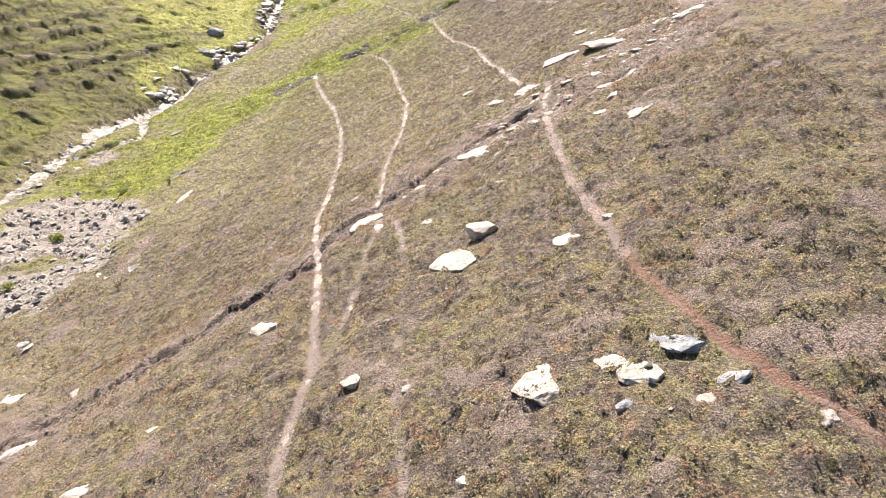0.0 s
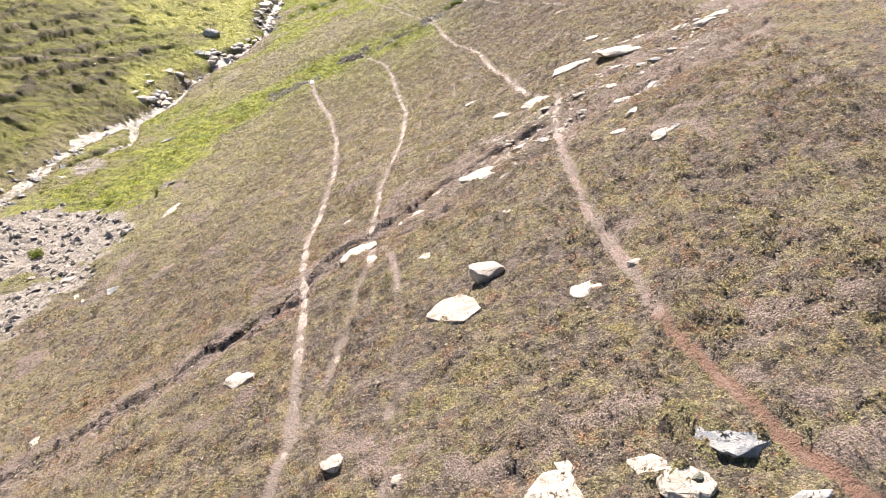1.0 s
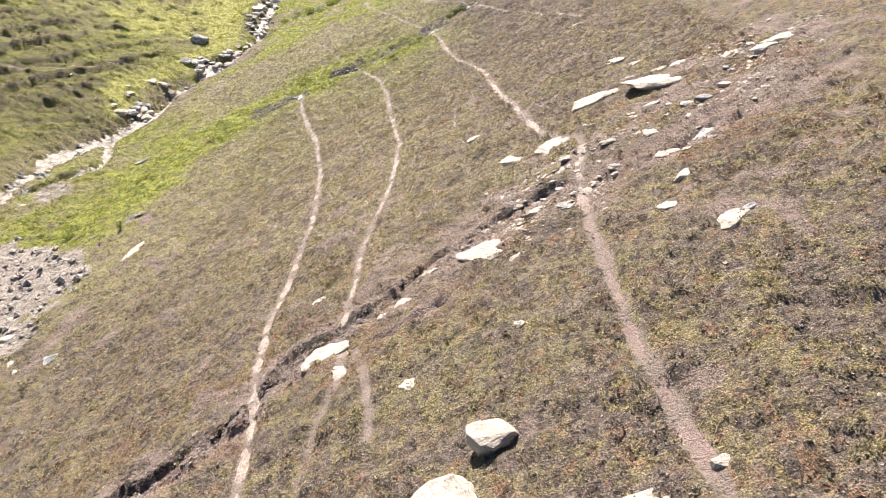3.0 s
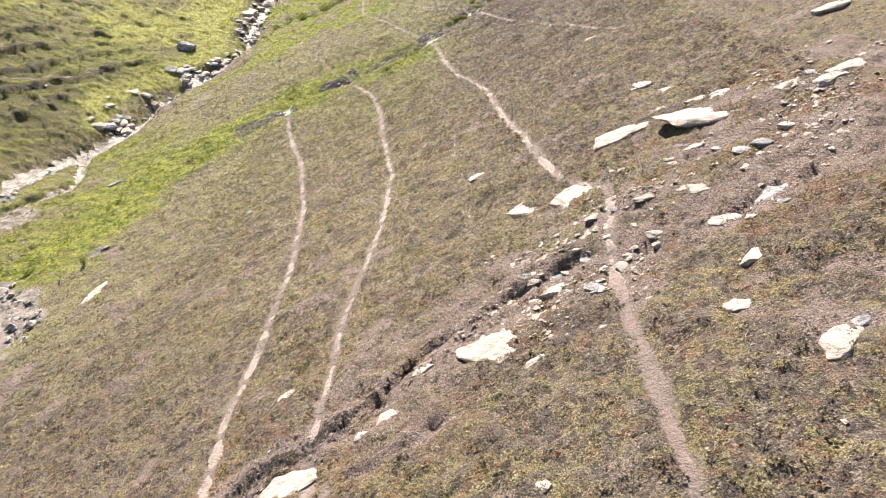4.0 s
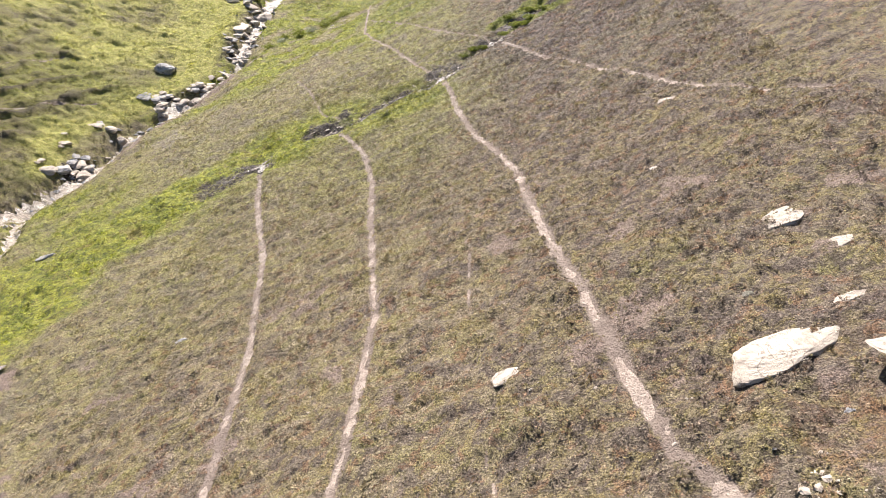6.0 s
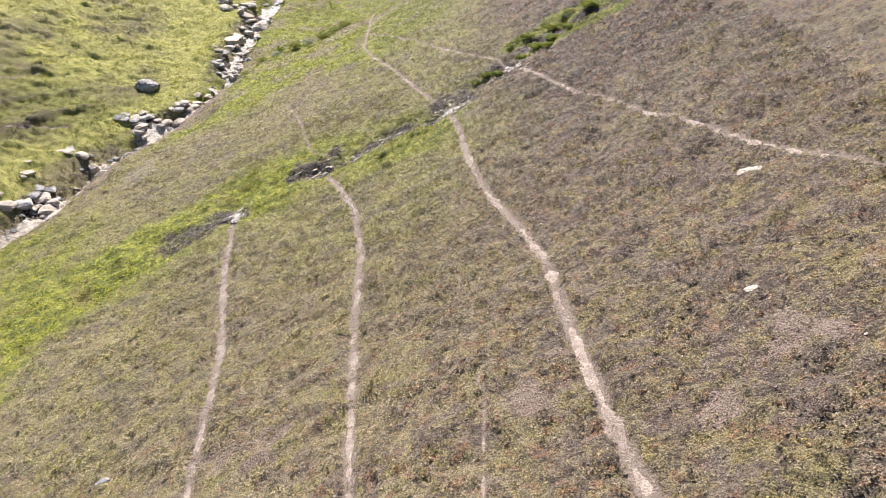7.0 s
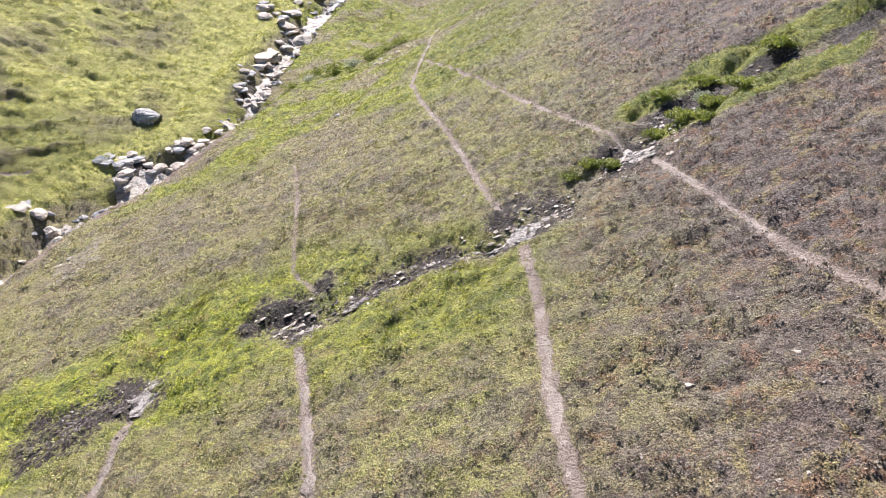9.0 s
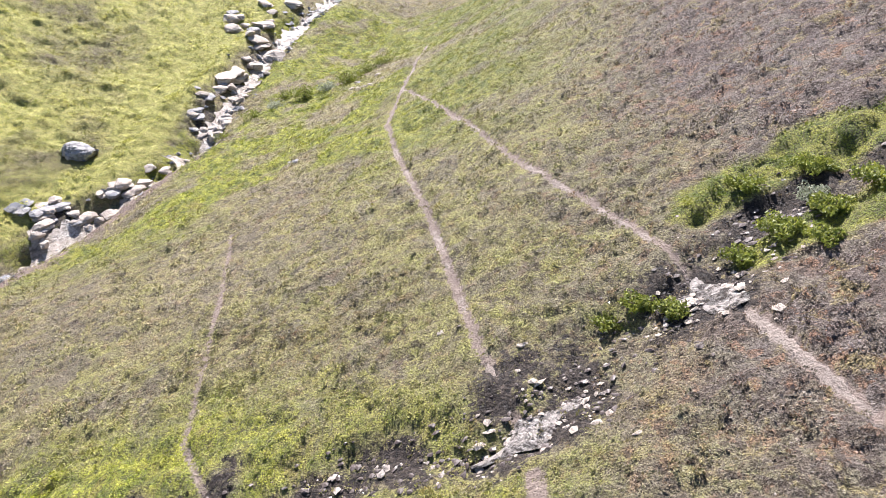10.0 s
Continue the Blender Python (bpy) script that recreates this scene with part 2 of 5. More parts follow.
    gravel = (1 - smooth(stream + 0.5 * wob, 0.10, 0.42 + 0.25 * smooth(y, 47, 50))) * (0.5 + 0.5 * smooth(swell(x, y, 2.3, 2), -0.4, 0.2))
    gravel = np.maximum(gravel, (1 - smooth(np.hypot((x + 20.9) / 5.0, (y - 31.2) / 9.0) + 0.45 * wob + 0.15 * swell(x, y, 3.5, 1), 0.65, 1.15)) * (1 - 0.95 * smooth(swell(x, y, 2.1, 3) + 0.8 * wob, 0.05, 0.55)))
    gravel = np.maximum(gravel, 0.75 * (1 - smooth(np.hypot((x + 24.4) / 1.3, (y - 44.6) / 1.6) + 1.1 * wob, 0.3, 1.2)))
    gravel = np.maximum(gravel, 0.5 * (1 - smooth(np.hypot((x + 18.9) / 1.3, (y - 60.6) / 3.0) + 1.0 * wob, 0.3, 1.2)))
    red = 1 - smooth(away(x, y, TRAILS[4][2][:6]) + 0.2 * wob, 0.2, 0.7)
    worn = (1 - smooth(away(x, y, TRAILS[4][2][:11]) + 0.2 * wob, 0.3, 0.9)) * (1 - smooth(y, 20.5, 23))
    worn = np.maximum(worn, 0.8 * (1 - smooth(away(x, y, TRAILS[2][2]) + 0.2 * wob, 0.2, 0.6)))
    rust = (1 - smooth(np.minimum(dd, away(x, y, ((2.5, 22.8), (5.5, 24.4), (9.5, 27.5)))) + 1.2 * wob, 0.6, 4.2)) * smooth(swell(x, y, 1.1, 5) + 0.5 * swell(x, y, 0.45, 1), -0.1, 0.5)
    lush = lush * (1 - gravel) * (1 - 0.65 * mud_shade)
    return {"trail": trail, "mud_shade": mud_shade, "bare": bare, "lush": lush, "green": green, "heath": heath, "gravel": gravel, "red": red, "meadow": meadow, "straw": np.maximum(straw * (1 - 0.3 * green), 0.7 * (1 - patch) * smooth(-x, 6, 11) * smooth(y, 50, 56) * (1 - far_side)), "steps": steps, "worn": worn, "rust": rust}


def height(x, y, c=None):
    """The ground with its trails, ditches, channels and tussocks."""
    x, y = np.asarray(x, float), np.asarray(y, float)
    c = c or cover(x, y)
    z = lie(x, y) - 0.085 * c["trail"]
    rough = 0.066 * (1 - 0.5 * c["lush"]) * (1 - 0.6 * np.maximum(c["mud_shade"], c["gravel"])) + 0.055 * c["mud_shade"] + 0.02 * c["bare"] + 0.02 * c["lush"] + 0.045 * c["gravel"]
    rough = rough * (1 - 0.45 * c["trail"])
    z = z + rough * (swell(x, y, 0.42, 3) + 0.65 * swell(x, y, 0.21, 4)) + 0.030 * (1 - c["trail"]) * (1 - 0.7 * c["mud_shade"]) * swell(x, y, 0.13, 5)
    z = z + 0.045 * (1 - c["trail"]) * (1 - 0.8 * np.maximum(c["mud_shade"], c["gravel"])) * (1 - 0.5 * c["lush"]) * smooth(swell(x, y, 0.30, 2) + 0.4 * swell(x, y, 0.16, 4), -0.2, 0.6)
    z = z + 0.30 * c["steps"] + 0.16 * smooth(-x, 24, 30) * smooth(swell(x, y, 0.9, 4) + 0.5 * swell(x, y, 0.45, 1), 0.1, 0.6)
    z = z + (0.09 + 0.06 * smooth(x, 0.5, 2)) * c["lush"] * (swell(x, y, 0.6, 1) + 0.5 * swell(x, y, 0.3, 4) + 0.3)
    return z + 0.10 * smooth(-x, 24, 30) * swell(x + 0.5 * y, 3.0 * x, 2.2, 5)


def lie(x, y):
    """The ground's form with its channels, before trails and tussocks."""
    x, y = np.asarray(x, float), np.asarray(y, float)
    z = slope_form(x, y)
    wx, wy = x + 0.22 * swell(x, y, 0.9, 1) + 0.08 * swell(x, y, 0.3, 2), y + 0.22 * swell(x, y, 0.9, 3) + 0.08 * swell(x, y, 0.3, 4)
    # the ditch: a raw turf edge on its upper side, a gentler rise on the lower
    edge = beside(wx, wy, DITCH)
    deep = 0.24 * np.clip(0.75 + 0.5 * swell(x, y, 1.6, 2) + 0.35 * swell(x, y, 0.5, 4), 0.4, 1.3) * (1 - 0.55 * smooth(x, 1.0, 4.0))
    z = z - 0.6 * deep * (1 - smooth(edge + 0.5, 0.0, 0.2)) * np.exp(-np.clip(-edge - 0.5, 0, 9) / 0.35) * smooth(swell(x, y, 1.9, 5), -0.5, 0.1)
    z = z - deep * (1 - smooth(edge, -0.02, 0.22)) * np.exp(-np.clip(-edge, 0, 9) / (0.42 + 0.20 * smooth(-x, 2, 5))) - 0.05 * np.exp(-((edge / 0.8) ** 2)) * swell(x, y, 0.27, 3) - 0.20 * np.exp(-((away(wx, wy, DITCH_LOW) / 0.13) ** 2))
    rx, ry = x + 0.2 * swell(x, y, 0.9, 1), y + 0.2 * swell(x, y, 0.9, 3)
    z = z - 0.32 * np.exp(-((away(rx, ry, RIVULET) / 0.85) ** 2)) - 0.18 * np.exp(-((away(x, y, SPRING) / 0.6) ** 2)) - 0.15 * np.exp(-((away(x, y, POOL) / 0.3) ** 2))
    z = z - (0.38 + 0.2 * smooth(y, 50, 57) + 0.10 * swell(x, y, 2.6, 4)) * np.exp(-((away(wx, wy, STREAM) / 1.05) ** 2)) - 0.42 * np.exp(-((away(wx, wy, BRANCH) / 0.45) ** 2))
    for line in BASINS:
        z = z - 0.35 * np.exp(-((away(wx, wy, line) / 1.1) ** 2))
    return z + 0.10 * swell(x, y, 3.1, 1) + 0.05 * swell(x, y, 1.1, 2)


def normal_at(x, y):
    e = 0.4
    gx = float(slope_form(x + e, y) - slope_form(x - e, y)) / (2 * e)
    gy = float(slope_form(x, y + e) - slope_form(x, y - e)) / (2 * e)
    return Vector((-gx, -gy, 1)).normalized()


# ---- materials ----
class Graph:
    """A short way to write shader nodes."""

    def __init__(self, name):
        self.mat = bpy.data.materials.new(name)
        self.mat.use_nodes = True
        self.tree = self.mat.node_tree
        self.bsdf = self.tree.nodes["Principled BSDF"]
        self.out = self.tree.nodes["Material Output"]
        self.where = self.add("ShaderNodeTexCoord").outputs["Object"]

    def add(self, kind, **props):
        node = self.tree.nodes.new(kind)
        if "operation" in props:
            node.operation = props["operation"]
        if "data_type" in props:
            node.data_type = props["data_type"]
        if "blend_type" in props:
            node.blend_type = props["blend_type"]
        return node

    def put(self, socket, value):
        if isinstance(value, bpy.types.NodeSocket):
            self.tree.links.new(value, socket)
        elif isinstance(value, tuple) and len(value) == 3 and socket.type == "RGBA":
            socket.default_value = (*value, 1)
        else:
            socket.default_value = value

    def noise(self, scale, detail=3, rough=0.6, warp=0.0, vec=None):
        n = self.add("ShaderNodeTexNoise")
        self.put(n.inputs["Vector"], vec or self.where)
        n.inputs["Scale"].default_value, n.inputs["Detail"].default_value = scale, detail
        n.inputs["Roughness"].default_value, n.inputs["Distortion"].default_value = rough, warp
        return n.outputs["Fac"]

    def cells(self, scale, warp=0.0):
        n = self.add("ShaderNodeTexVoronoi")
        if warp:
            stir, move = self.add("ShaderNodeTexNoise"), self.add("ShaderNodeVectorMath", operation="MULTIPLY_ADD")
            self.put(stir.inputs["Vector"], self.where)
            stir.inputs["Scale"].default_value, stir.inputs["Detail"].default_value = 14.0, 3
            self.put(move.inputs[0], stir.outputs["Color"])
            move.inputs[1].default_value = (2 * warp, 2 * warp, 2 * warp)
            self.put(move.inputs[2], self.where)
            self.put(n.inputs["Vector"], move.outputs[0])
        else:
            self.put(n.inputs["Vector"], self.where)
        n.inputs["Scale"].default_value = scale
        return n.outputs["Color"], n.outputs["Distance"]

    def attr(self, name):
        n = self.add("ShaderNodeAttribute")
        n.attribute_name = name
        return n.outputs["Fac"]

    def sums(self, op, a, b=0.0, c=0.0):
        n = self.add("ShaderNodeMath", operation=op)
        for s, v in zip(n.inputs, (a, b, c)):
            self.put(s, v)
        return n.outputs[0]

    def step(self, v, lo, hi, a=0.0, b=1.0):
        n = self.add("ShaderNodeMapRange")
        n.interpolation_type = "SMOOTHSTEP"
        for s, val in zip(n.inputs, (v, lo, hi, a, b)):
            self.put(s, val)
        return n.outputs[0]

    def mix(self, f, a, b, blend="MIX"):
        n = self.add("ShaderNodeMix", data_type="RGBA", blend_type=blend)
        self.put(n.inputs[0], f)
        self.put(n.inputs[6], a)
        self.put(n.inputs[7], b)
        return n.outputs[2]

    def bump(self, heights, strength, distance):
        n = self.add("ShaderNodeBump")
        n.inputs["Strength"].default_value, n.inputs["Distance"].default_value = strength, distance
        self.put(n.inputs["Height"], heights)
        return n.outputs[0]


def plant_colours(g):
    """Mottled alpine turf: grey and olive dry grass, ochre and rust herbs, green where it is wet; shade in its pits is
    painted dark.
    """
    big, mid, small = g.noise(0.45, 4, 0.6), g.noise(1.3, 6, 0.7, 0.8), g.noise(8.0, 4, 0.7)
    other, third = g.noise(0.8, 6, 0.7, 1.0), g.noise(2.4, 5, 0.68, 0.6)
    clump, _ = g.cells(10.0, 0.08)
    pick = g.add("ShaderNodeSeparateColor")
    g.put(pick.inputs[0], clump)
    one, two = pick.outputs[0], pick.outputs[1]
    turf = g.mix(g.step(mid, 0.44, 0.54), (0.225, 0.176, 0.156), (0.292, 0.246, 0.124))
    turf = g.mix(g.step(third, 0.51, 0.62), turf, (0.335, 0.278, 0.135))
    turf = g.mix(g.sums("MULTIPLY", g.step(other, 0.52, 0.62), 0.85), turf, (0.225, 0.160, 0.142))
    turf = g.mix(g.sums("MULTIPLY", g.step(big, 0.52, 0.66), 0.8), turf, (0.325, 0.295, 0.105))
    turf = g.mix(g.sums("MULTIPLY", g.attr("heath"), g.step(mid, 0.28, 0.62, 0.95, 0.65)), turf, g.mix(g.step(other, 0.50, 0.60), (0.225, 0.196, 0.190), (0.265, 0.180, 0.155)))
    turf = g.mix(g.sums("MULTIPLY", g.attr("green"), g.step(third, 0.35, 0.62, 1.0, 0.55)), turf, (0.450, 0.452, 0.135))
    turf = g.mix(g.sums("MULTIPLY", g.attr("straw"), g.step(mid, 0.35, 0.6, 0.85, 0.50)), turf, g.mix(g.step(g.noise(1.2, 6, 0.72, 1.0), 0.46, 0.56), (0.530, 0.440, 0.290), (0.440, 0.400, 0.150)))
    calm = g.sums("SUBTRACT", 1.0, g.sums("MULTIPLY", g.attr("green"), 0.6))
    turf = g.mix(g.sums("MULTIPLY", g.attr("green"), g.step(g.noise(0.55, 7, 0.74, 1.2), 0.49, 0.57, 0.0, 0.62)), turf, (0.240, 0.210, 0.175))
    turf = g.mix(g.sums("MULTIPLY", calm, g.step(g.noise(0.9, 6, 0.72, 1.2), 0.49, 0.55, 0.0, 0.85)), turf, (0.195, 0.154, 0.138))
    turf = g.mix(g.sums("MULTIPLY", calm, g.step(g.noise(1.5, 6, 0.72, 0.9), 0.53, 0.60, 0.0, 0.75)), turf, (0.395, 0.325, 0.120))
    turf = g.mix(g.sums("MULTIPLY", calm, g.step(g.noise(2.6, 5, 0.70, 0.5), 0.55, 0.61, 0.0, 0.75)), turf, (0.375, 0.205, 0.115))
    # dark cells: shade in the pits between clumps, put into the colour
    turf = g.mix(g.sums("MULTIPLY", g.sums("SUBTRACT", 1.0, g.sums("MAXIMUM", g.sums("MULTIPLY", g.attr("green"), 0.25), g.sums("MULTIPLY", g.attr("straw"), 0.4))), g.step(one, 0.0, 0.40, 0.85, 0.0)), turf, (0.066, 0.052, 0.043))
    turf = g.mix(g.sums("MULTIPLY", g.attr("rust"), g.step(third, 0.40, 0.58, 0.2, 0.8)), turf, g.mix(g.step(mid, 0.45, 0.55), (0.330, 0.165, 0.095), (0.340, 0.225, 0.090)))
    light = g.sums("SUBTRACT", calm, g.sums("MULTIPLY", g.attr("heath"), 0.45))
    turf = g.mix(g.sums("MULTIPLY", light, g.step(one, 0.62, 1.0, 0.0, 0.35)), turf, g.mix(g.attr("heath"), (0.560, 0.470, 0.330), (0.400, 0.360, 0.330)))
    lush = g.mix(g.step(third, 0.38, 0.60), (0.190, 0.250, 0.022), (0.500, 0.530, 0.050))
    lush = g.mix(g.step(other, 0.52, 0.66), lush, (0.350, 0.310, 0.070))
    # shaded hollows of the lush grass, painted dark green
    lush = g.mix(g.step(two, 0.0, 0.34, 0.75, 0.0), lush, (0.075, 0.100, 0.014))
    lush = g.mix(g.sums("MULTIPLY", g.attr("heath"), 0.75), lush, g.mix(g.step(third, 0.4, 0.6), (0.140, 0.190, 0.030), (0.330, 0.340, 0.070)))
    lush = g.mix(g.step(g.attr("meadow"), 0.02, 0.16), lush, g.mix(g.step(third, 0.38, 0.62), (0.400, 0.430, 0.085), (0.700, 0.670, 0.190)))
    lush = g.mix(g.step(g.attr("meadow"), 0.25, 0.65), lush, g.mix(g.step(third, 0.38, 0.62), (0.210, 0.245, 0.040), (0.430, 0.430, 0.085)))
    ways = []
    for axis, scale in (((0.66, 0.75, 0.0), 0.22), ((-0.75, 0.66, 0.3), 1.5)):
        dot = g.add("ShaderNodeVectorMath", operation="DOT_PRODUCT")
        g.put(dot.inputs[0], g.where)
        dot.inputs[1].default_value = axis
        ways.append(g.sums("MULTIPLY", dot.outputs["Value"], scale))
    join = g.add("ShaderNodeCombineXYZ")
    g.put(join.inputs[0], ways[0])
    g.put(join.inputs[1], ways[1])
    streak = g.noise(1.0, 5, 0.65, 0.6, join.outputs[0])
    field = g.mix(g.step(streak, 0.42, 0.60), (0.135, 0.130, 0.040), (0.300, 0.310, 0.050))
    field = g.mix(g.step(other, 0.45, 0.6, 0.0, 0.6), field, (0.270, 0.240, 0.085))
    turf = g.mix(g.attr("meadow"), turf, field)
    # terrace steps coloured dark, for the shade on their risers
    turf = g.mix(g.sums("MULTIPLY", g.attr("steps"), 0.8), turf, (0.105, 0.088, 0.062))
    soft = g.sums("ADD", g.attr("lush"), g.sums("MULTIPLY", g.sums("SUBTRACT", small, 0.5), 0.9))
    turf = g.mix(g.step(soft, 0.15, 0.85), turf, lush)
    speck = g.noise(21.0, 3, 0.65)
    fade = g.sums("SUBTRACT", 1.0, g.sums("MAXIMUM", g.sums("MULTIPLY", g.attr("lush"), 0.7), g.sums("MULTIPLY", g.attr("green"), 0.65)))
    # dark specks paint the small shadows between tufts
    turf = g.mix(g.sums("MULTIPLY", fade, g.step(speck, 0.34, 0.48, 0.6, 0.0)), turf, (0.075, 0.060, 0.048))
    turf = g.mix(g.sums("MULTIPLY", fade, g.step(speck, 0.55, 0.68, 0.0, 0.4)), turf, g.mix(g.attr("heath"), (0.620, 0.530, 0.400), (0.400, 0.365, 0.335)))
    return turf, small, mid


def make_ground():
    g = Graph("hillside_turf")
    turf, small, mid = plant_colours(g)
    fine, grit, lumps = g.noise(34.0, 3, 0.7), g.noise(110.0, 2, 0.6), g.noise(13.0, 3, 0.65)
    # soil between the cushions, darkened further by painted shade in the gaps
    turf = g.mix(g.step(fine, 0.36, 0.62, 0.85, 0.12), turf, (0.060, 0.047, 0.037))
    earth = g.mix(small, (0.345, 0.285, 0.242), (0.185, 0.142, 0.122))
    earth = g.mix(g.sums("MULTIPLY", g.attr("red"), 0.85), earth, g.mix(small, (0.255, 0.135, 0.092), (0.190, 0.112, 0.080)))
    rim = g.sums("ADD", g.attr("bare"), g.sums("MULTIPLY", g.sums("SUBTRACT", small, 0.5), 1.3))
    col = g.mix(g.step(rim, 0.35, 0.8), turf, g.mix(g.step(fine, 0.35, 0.65), (0.110, 0.084, 0.074), (0.360, 0.278, 0.232)))
    trail = g.sums("ADD", g.attr("trail"), g.sums("MULTIPLY", g.sums("SUBTRACT", small, 0.5), 1.4))
    col = g.mix(g.step(trail, 0.45, 0.9), col, earth)
    cell, edge = g.cells(6.0, 0.05)
    sand = g.mix(g.step(mid, 0.40, 0.60), (0.360, 0.312, 0.268), (0.225, 0.195, 0.165))
    stones = g.mix(g.step(edge, 0.15, 0.50, 0.65, 0.0), sand, g.mix(0.12, (0.50, 0.45, 0.40), cell))
    bar = g.sums("ADD", g.attr("gravel"), g.sums("MULTIPLY", g.sums("SUBTRACT", small, 0.5), 1.0))
    col = g.mix(g.step(bar, 0.35, 0.7), col, stones)
    # wet mud, and the painted shade of the ditch and boulder gaps
    mire_shade = g.sums("ADD", g.sums("ADD", g.attr("mud_shade"), g.sums("MULTIPLY", g.sums("SUBTRACT", mid, 0.5), 1.8)), g.sums("MULTIPLY", g.sums("SUBTRACT", small, 0.5), 2.2))
    wet = g.step(mire_shade, 0.50, 0.88)
    col = g.mix(wet, col, g.mix(g.step(lumps, 0.40, 0.62), (0.016, 0.013, 0.012), (0.075, 0.060, 0.050)))
    g.put(g.bsdf.inputs["Base Color"], col)
    g.put(g.bsdf.inputs["Roughness"], g.sums("SUBTRACT", 0.95, g.sums("MULTIPLY", wet, g.step(lumps, 0.30, 0.46, 0.62, 0.05))))
    g.bsdf.inputs["Specular IOR Level"].default_value = 0.3
    g.put(g.bsdf.inputs["Normal"], g.bump(g.sums("ADD", g.sums("ADD", fine, g.sums("MULTIPLY", grit, 0.4)), g.sums("MULTIPLY", lumps, 1.6)), 1.0, 0.07))
    return g.mat


def make_grass():
    g = Graph("turf_leaves")
    turf, small, mid = plant_colours(g)
    own, geo = g.attr("own"), g.add("ShaderNodeNewGeometry").outputs["Random Per Island"]
    wet = g.sums("MAXIMUM", g.attr("lush"), g.sums("MULTIPLY", g.attr("green"), 0.7))
    dry = g.sums("SUBTRACT", 1.0, g.sums("MULTIPLY", wet, 0.8))
    pale = g.sums("SUBTRACT", 1.0, g.sums("MULTIPLY", g.attr("straw"), 0.5))
    # some cushions tinted dark to deepen the shade among them
    col = g.mix(g.sums("MULTIPLY", pale, g.step(own, 0.0, 0.36, 0.68, 0.0)), turf, g.mix(wet, (0.085, 0.070, 0.052), (0.150, 0.170, 0.025)))
    col = g.mix(g.sums("MULTIPLY", dry, g.sums("MULTIPLY", g.step(own, 0.72, 0.76), g.step(own, 0.82, 0.86, 0.55, 0.0))), col, (0.330, 0.175, 0.105))
    col = g.mix(g.sums("MULTIPLY", dry, g.step(own, 0.86, 0.93, 0.0, 0.36)), col, g.mix(g.attr("heath"), (0.540, 0.475, 0.340), (0.400, 0.360, 0.325)))
    col = g.mix(g.sums("MULTIPLY", g.sums("SUBTRACT", 1.0, g.attr("heath")), g.sums("MULTIPLY", g.step(own, 0.50, 0.56), g.step(own, 0.66, 0.72, 0.15, 0.0))), col, (0.310, 0.315, 0.095))
    col = g.mix(g.sums("MULTIPLY", dry, g.step(geo, 0.0, 0.4, 0.36, 0.0)), col, (0.090, 0.078, 0.050))
    g.put(g.bsdf.inputs["Base Color"], col)
    g.bsdf.inputs["Roughness"].default_value = 0.7
    g.bsdf.inputs["Specular IOR Level"].default_value = 0.3
    thin = g.add("ShaderNodeBsdfTranslucent")
    g.put(thin.inputs["Color"], col)
    both = g.add("ShaderNodeMixShader")
    both.inputs[0].default_value = 0.2
    g.put(both.inputs[1], g.bsdf.outputs[0])
    g.put(both.inputs[2], thin.outputs[0])
    g.put(g.out.inputs["Surface"], both.outputs[0])
    return g.mat


def make_trail():
    g = Graph("trodden_earth")
    small, fine = g.noise(5.0, 4, 0.65), g.noise(45.0, 3, 0.7)
    col = g.mix(g.step(small, 0.35, 0.65), (0.530, 0.440, 0.375), (0.400, 0.322, 0.274))
    col = g.mix(g.sums("MULTIPLY", g.attr("red"), 0.85), col, g.mix(small, (0.255, 0.135, 0.092), (0.205, 0.122, 0.088)))
    col = g.mix(g.step(fine, 0.52, 0.70, 0.0, 0.55), col, (0.150, 0.115, 0.098))
    col = g.mix(g.step(g.noise(1.1, 4, 0.6), 0.48, 0.64, 0.0, 0.5), col, (0.190, 0.148, 0.125))
    col = g.mix(g.sums("MULTIPLY", g.sums("MULTIPLY", g.attr("worn"), 0.8), g.sums("SUBTRACT", 1.0, g.attr("red"))), col, g.mix(small, (0.330, 0.235, 0.200), (0.205, 0.150, 0.130)))
    col = g.mix(g.sums("MULTIPLY", g.sums("MAXIMUM", g.attr("green"), g.attr("heath")), 0.75), col, g.mix(small, (0.330, 0.285, 0.245), (0.215, 0.182, 0.158)))
    g.put(g.bsdf.inputs["Base Color"], col)
    g.bsdf.inputs["Roughness"].default_value = 0.95
    lumps, grit = g.noise(13.0, 3, 0.65), g.noise(110.0, 2, 0.6)
    g.put(g.bsdf.inputs["Normal"], g.bump(g.sums("ADD", g.sums("ADD", fine, g.sums("MULTIPLY", grit, 0.4)), g.sums("MULTIPLY", lumps, 1.6)), 1.0, 0.06))
    return g.mat


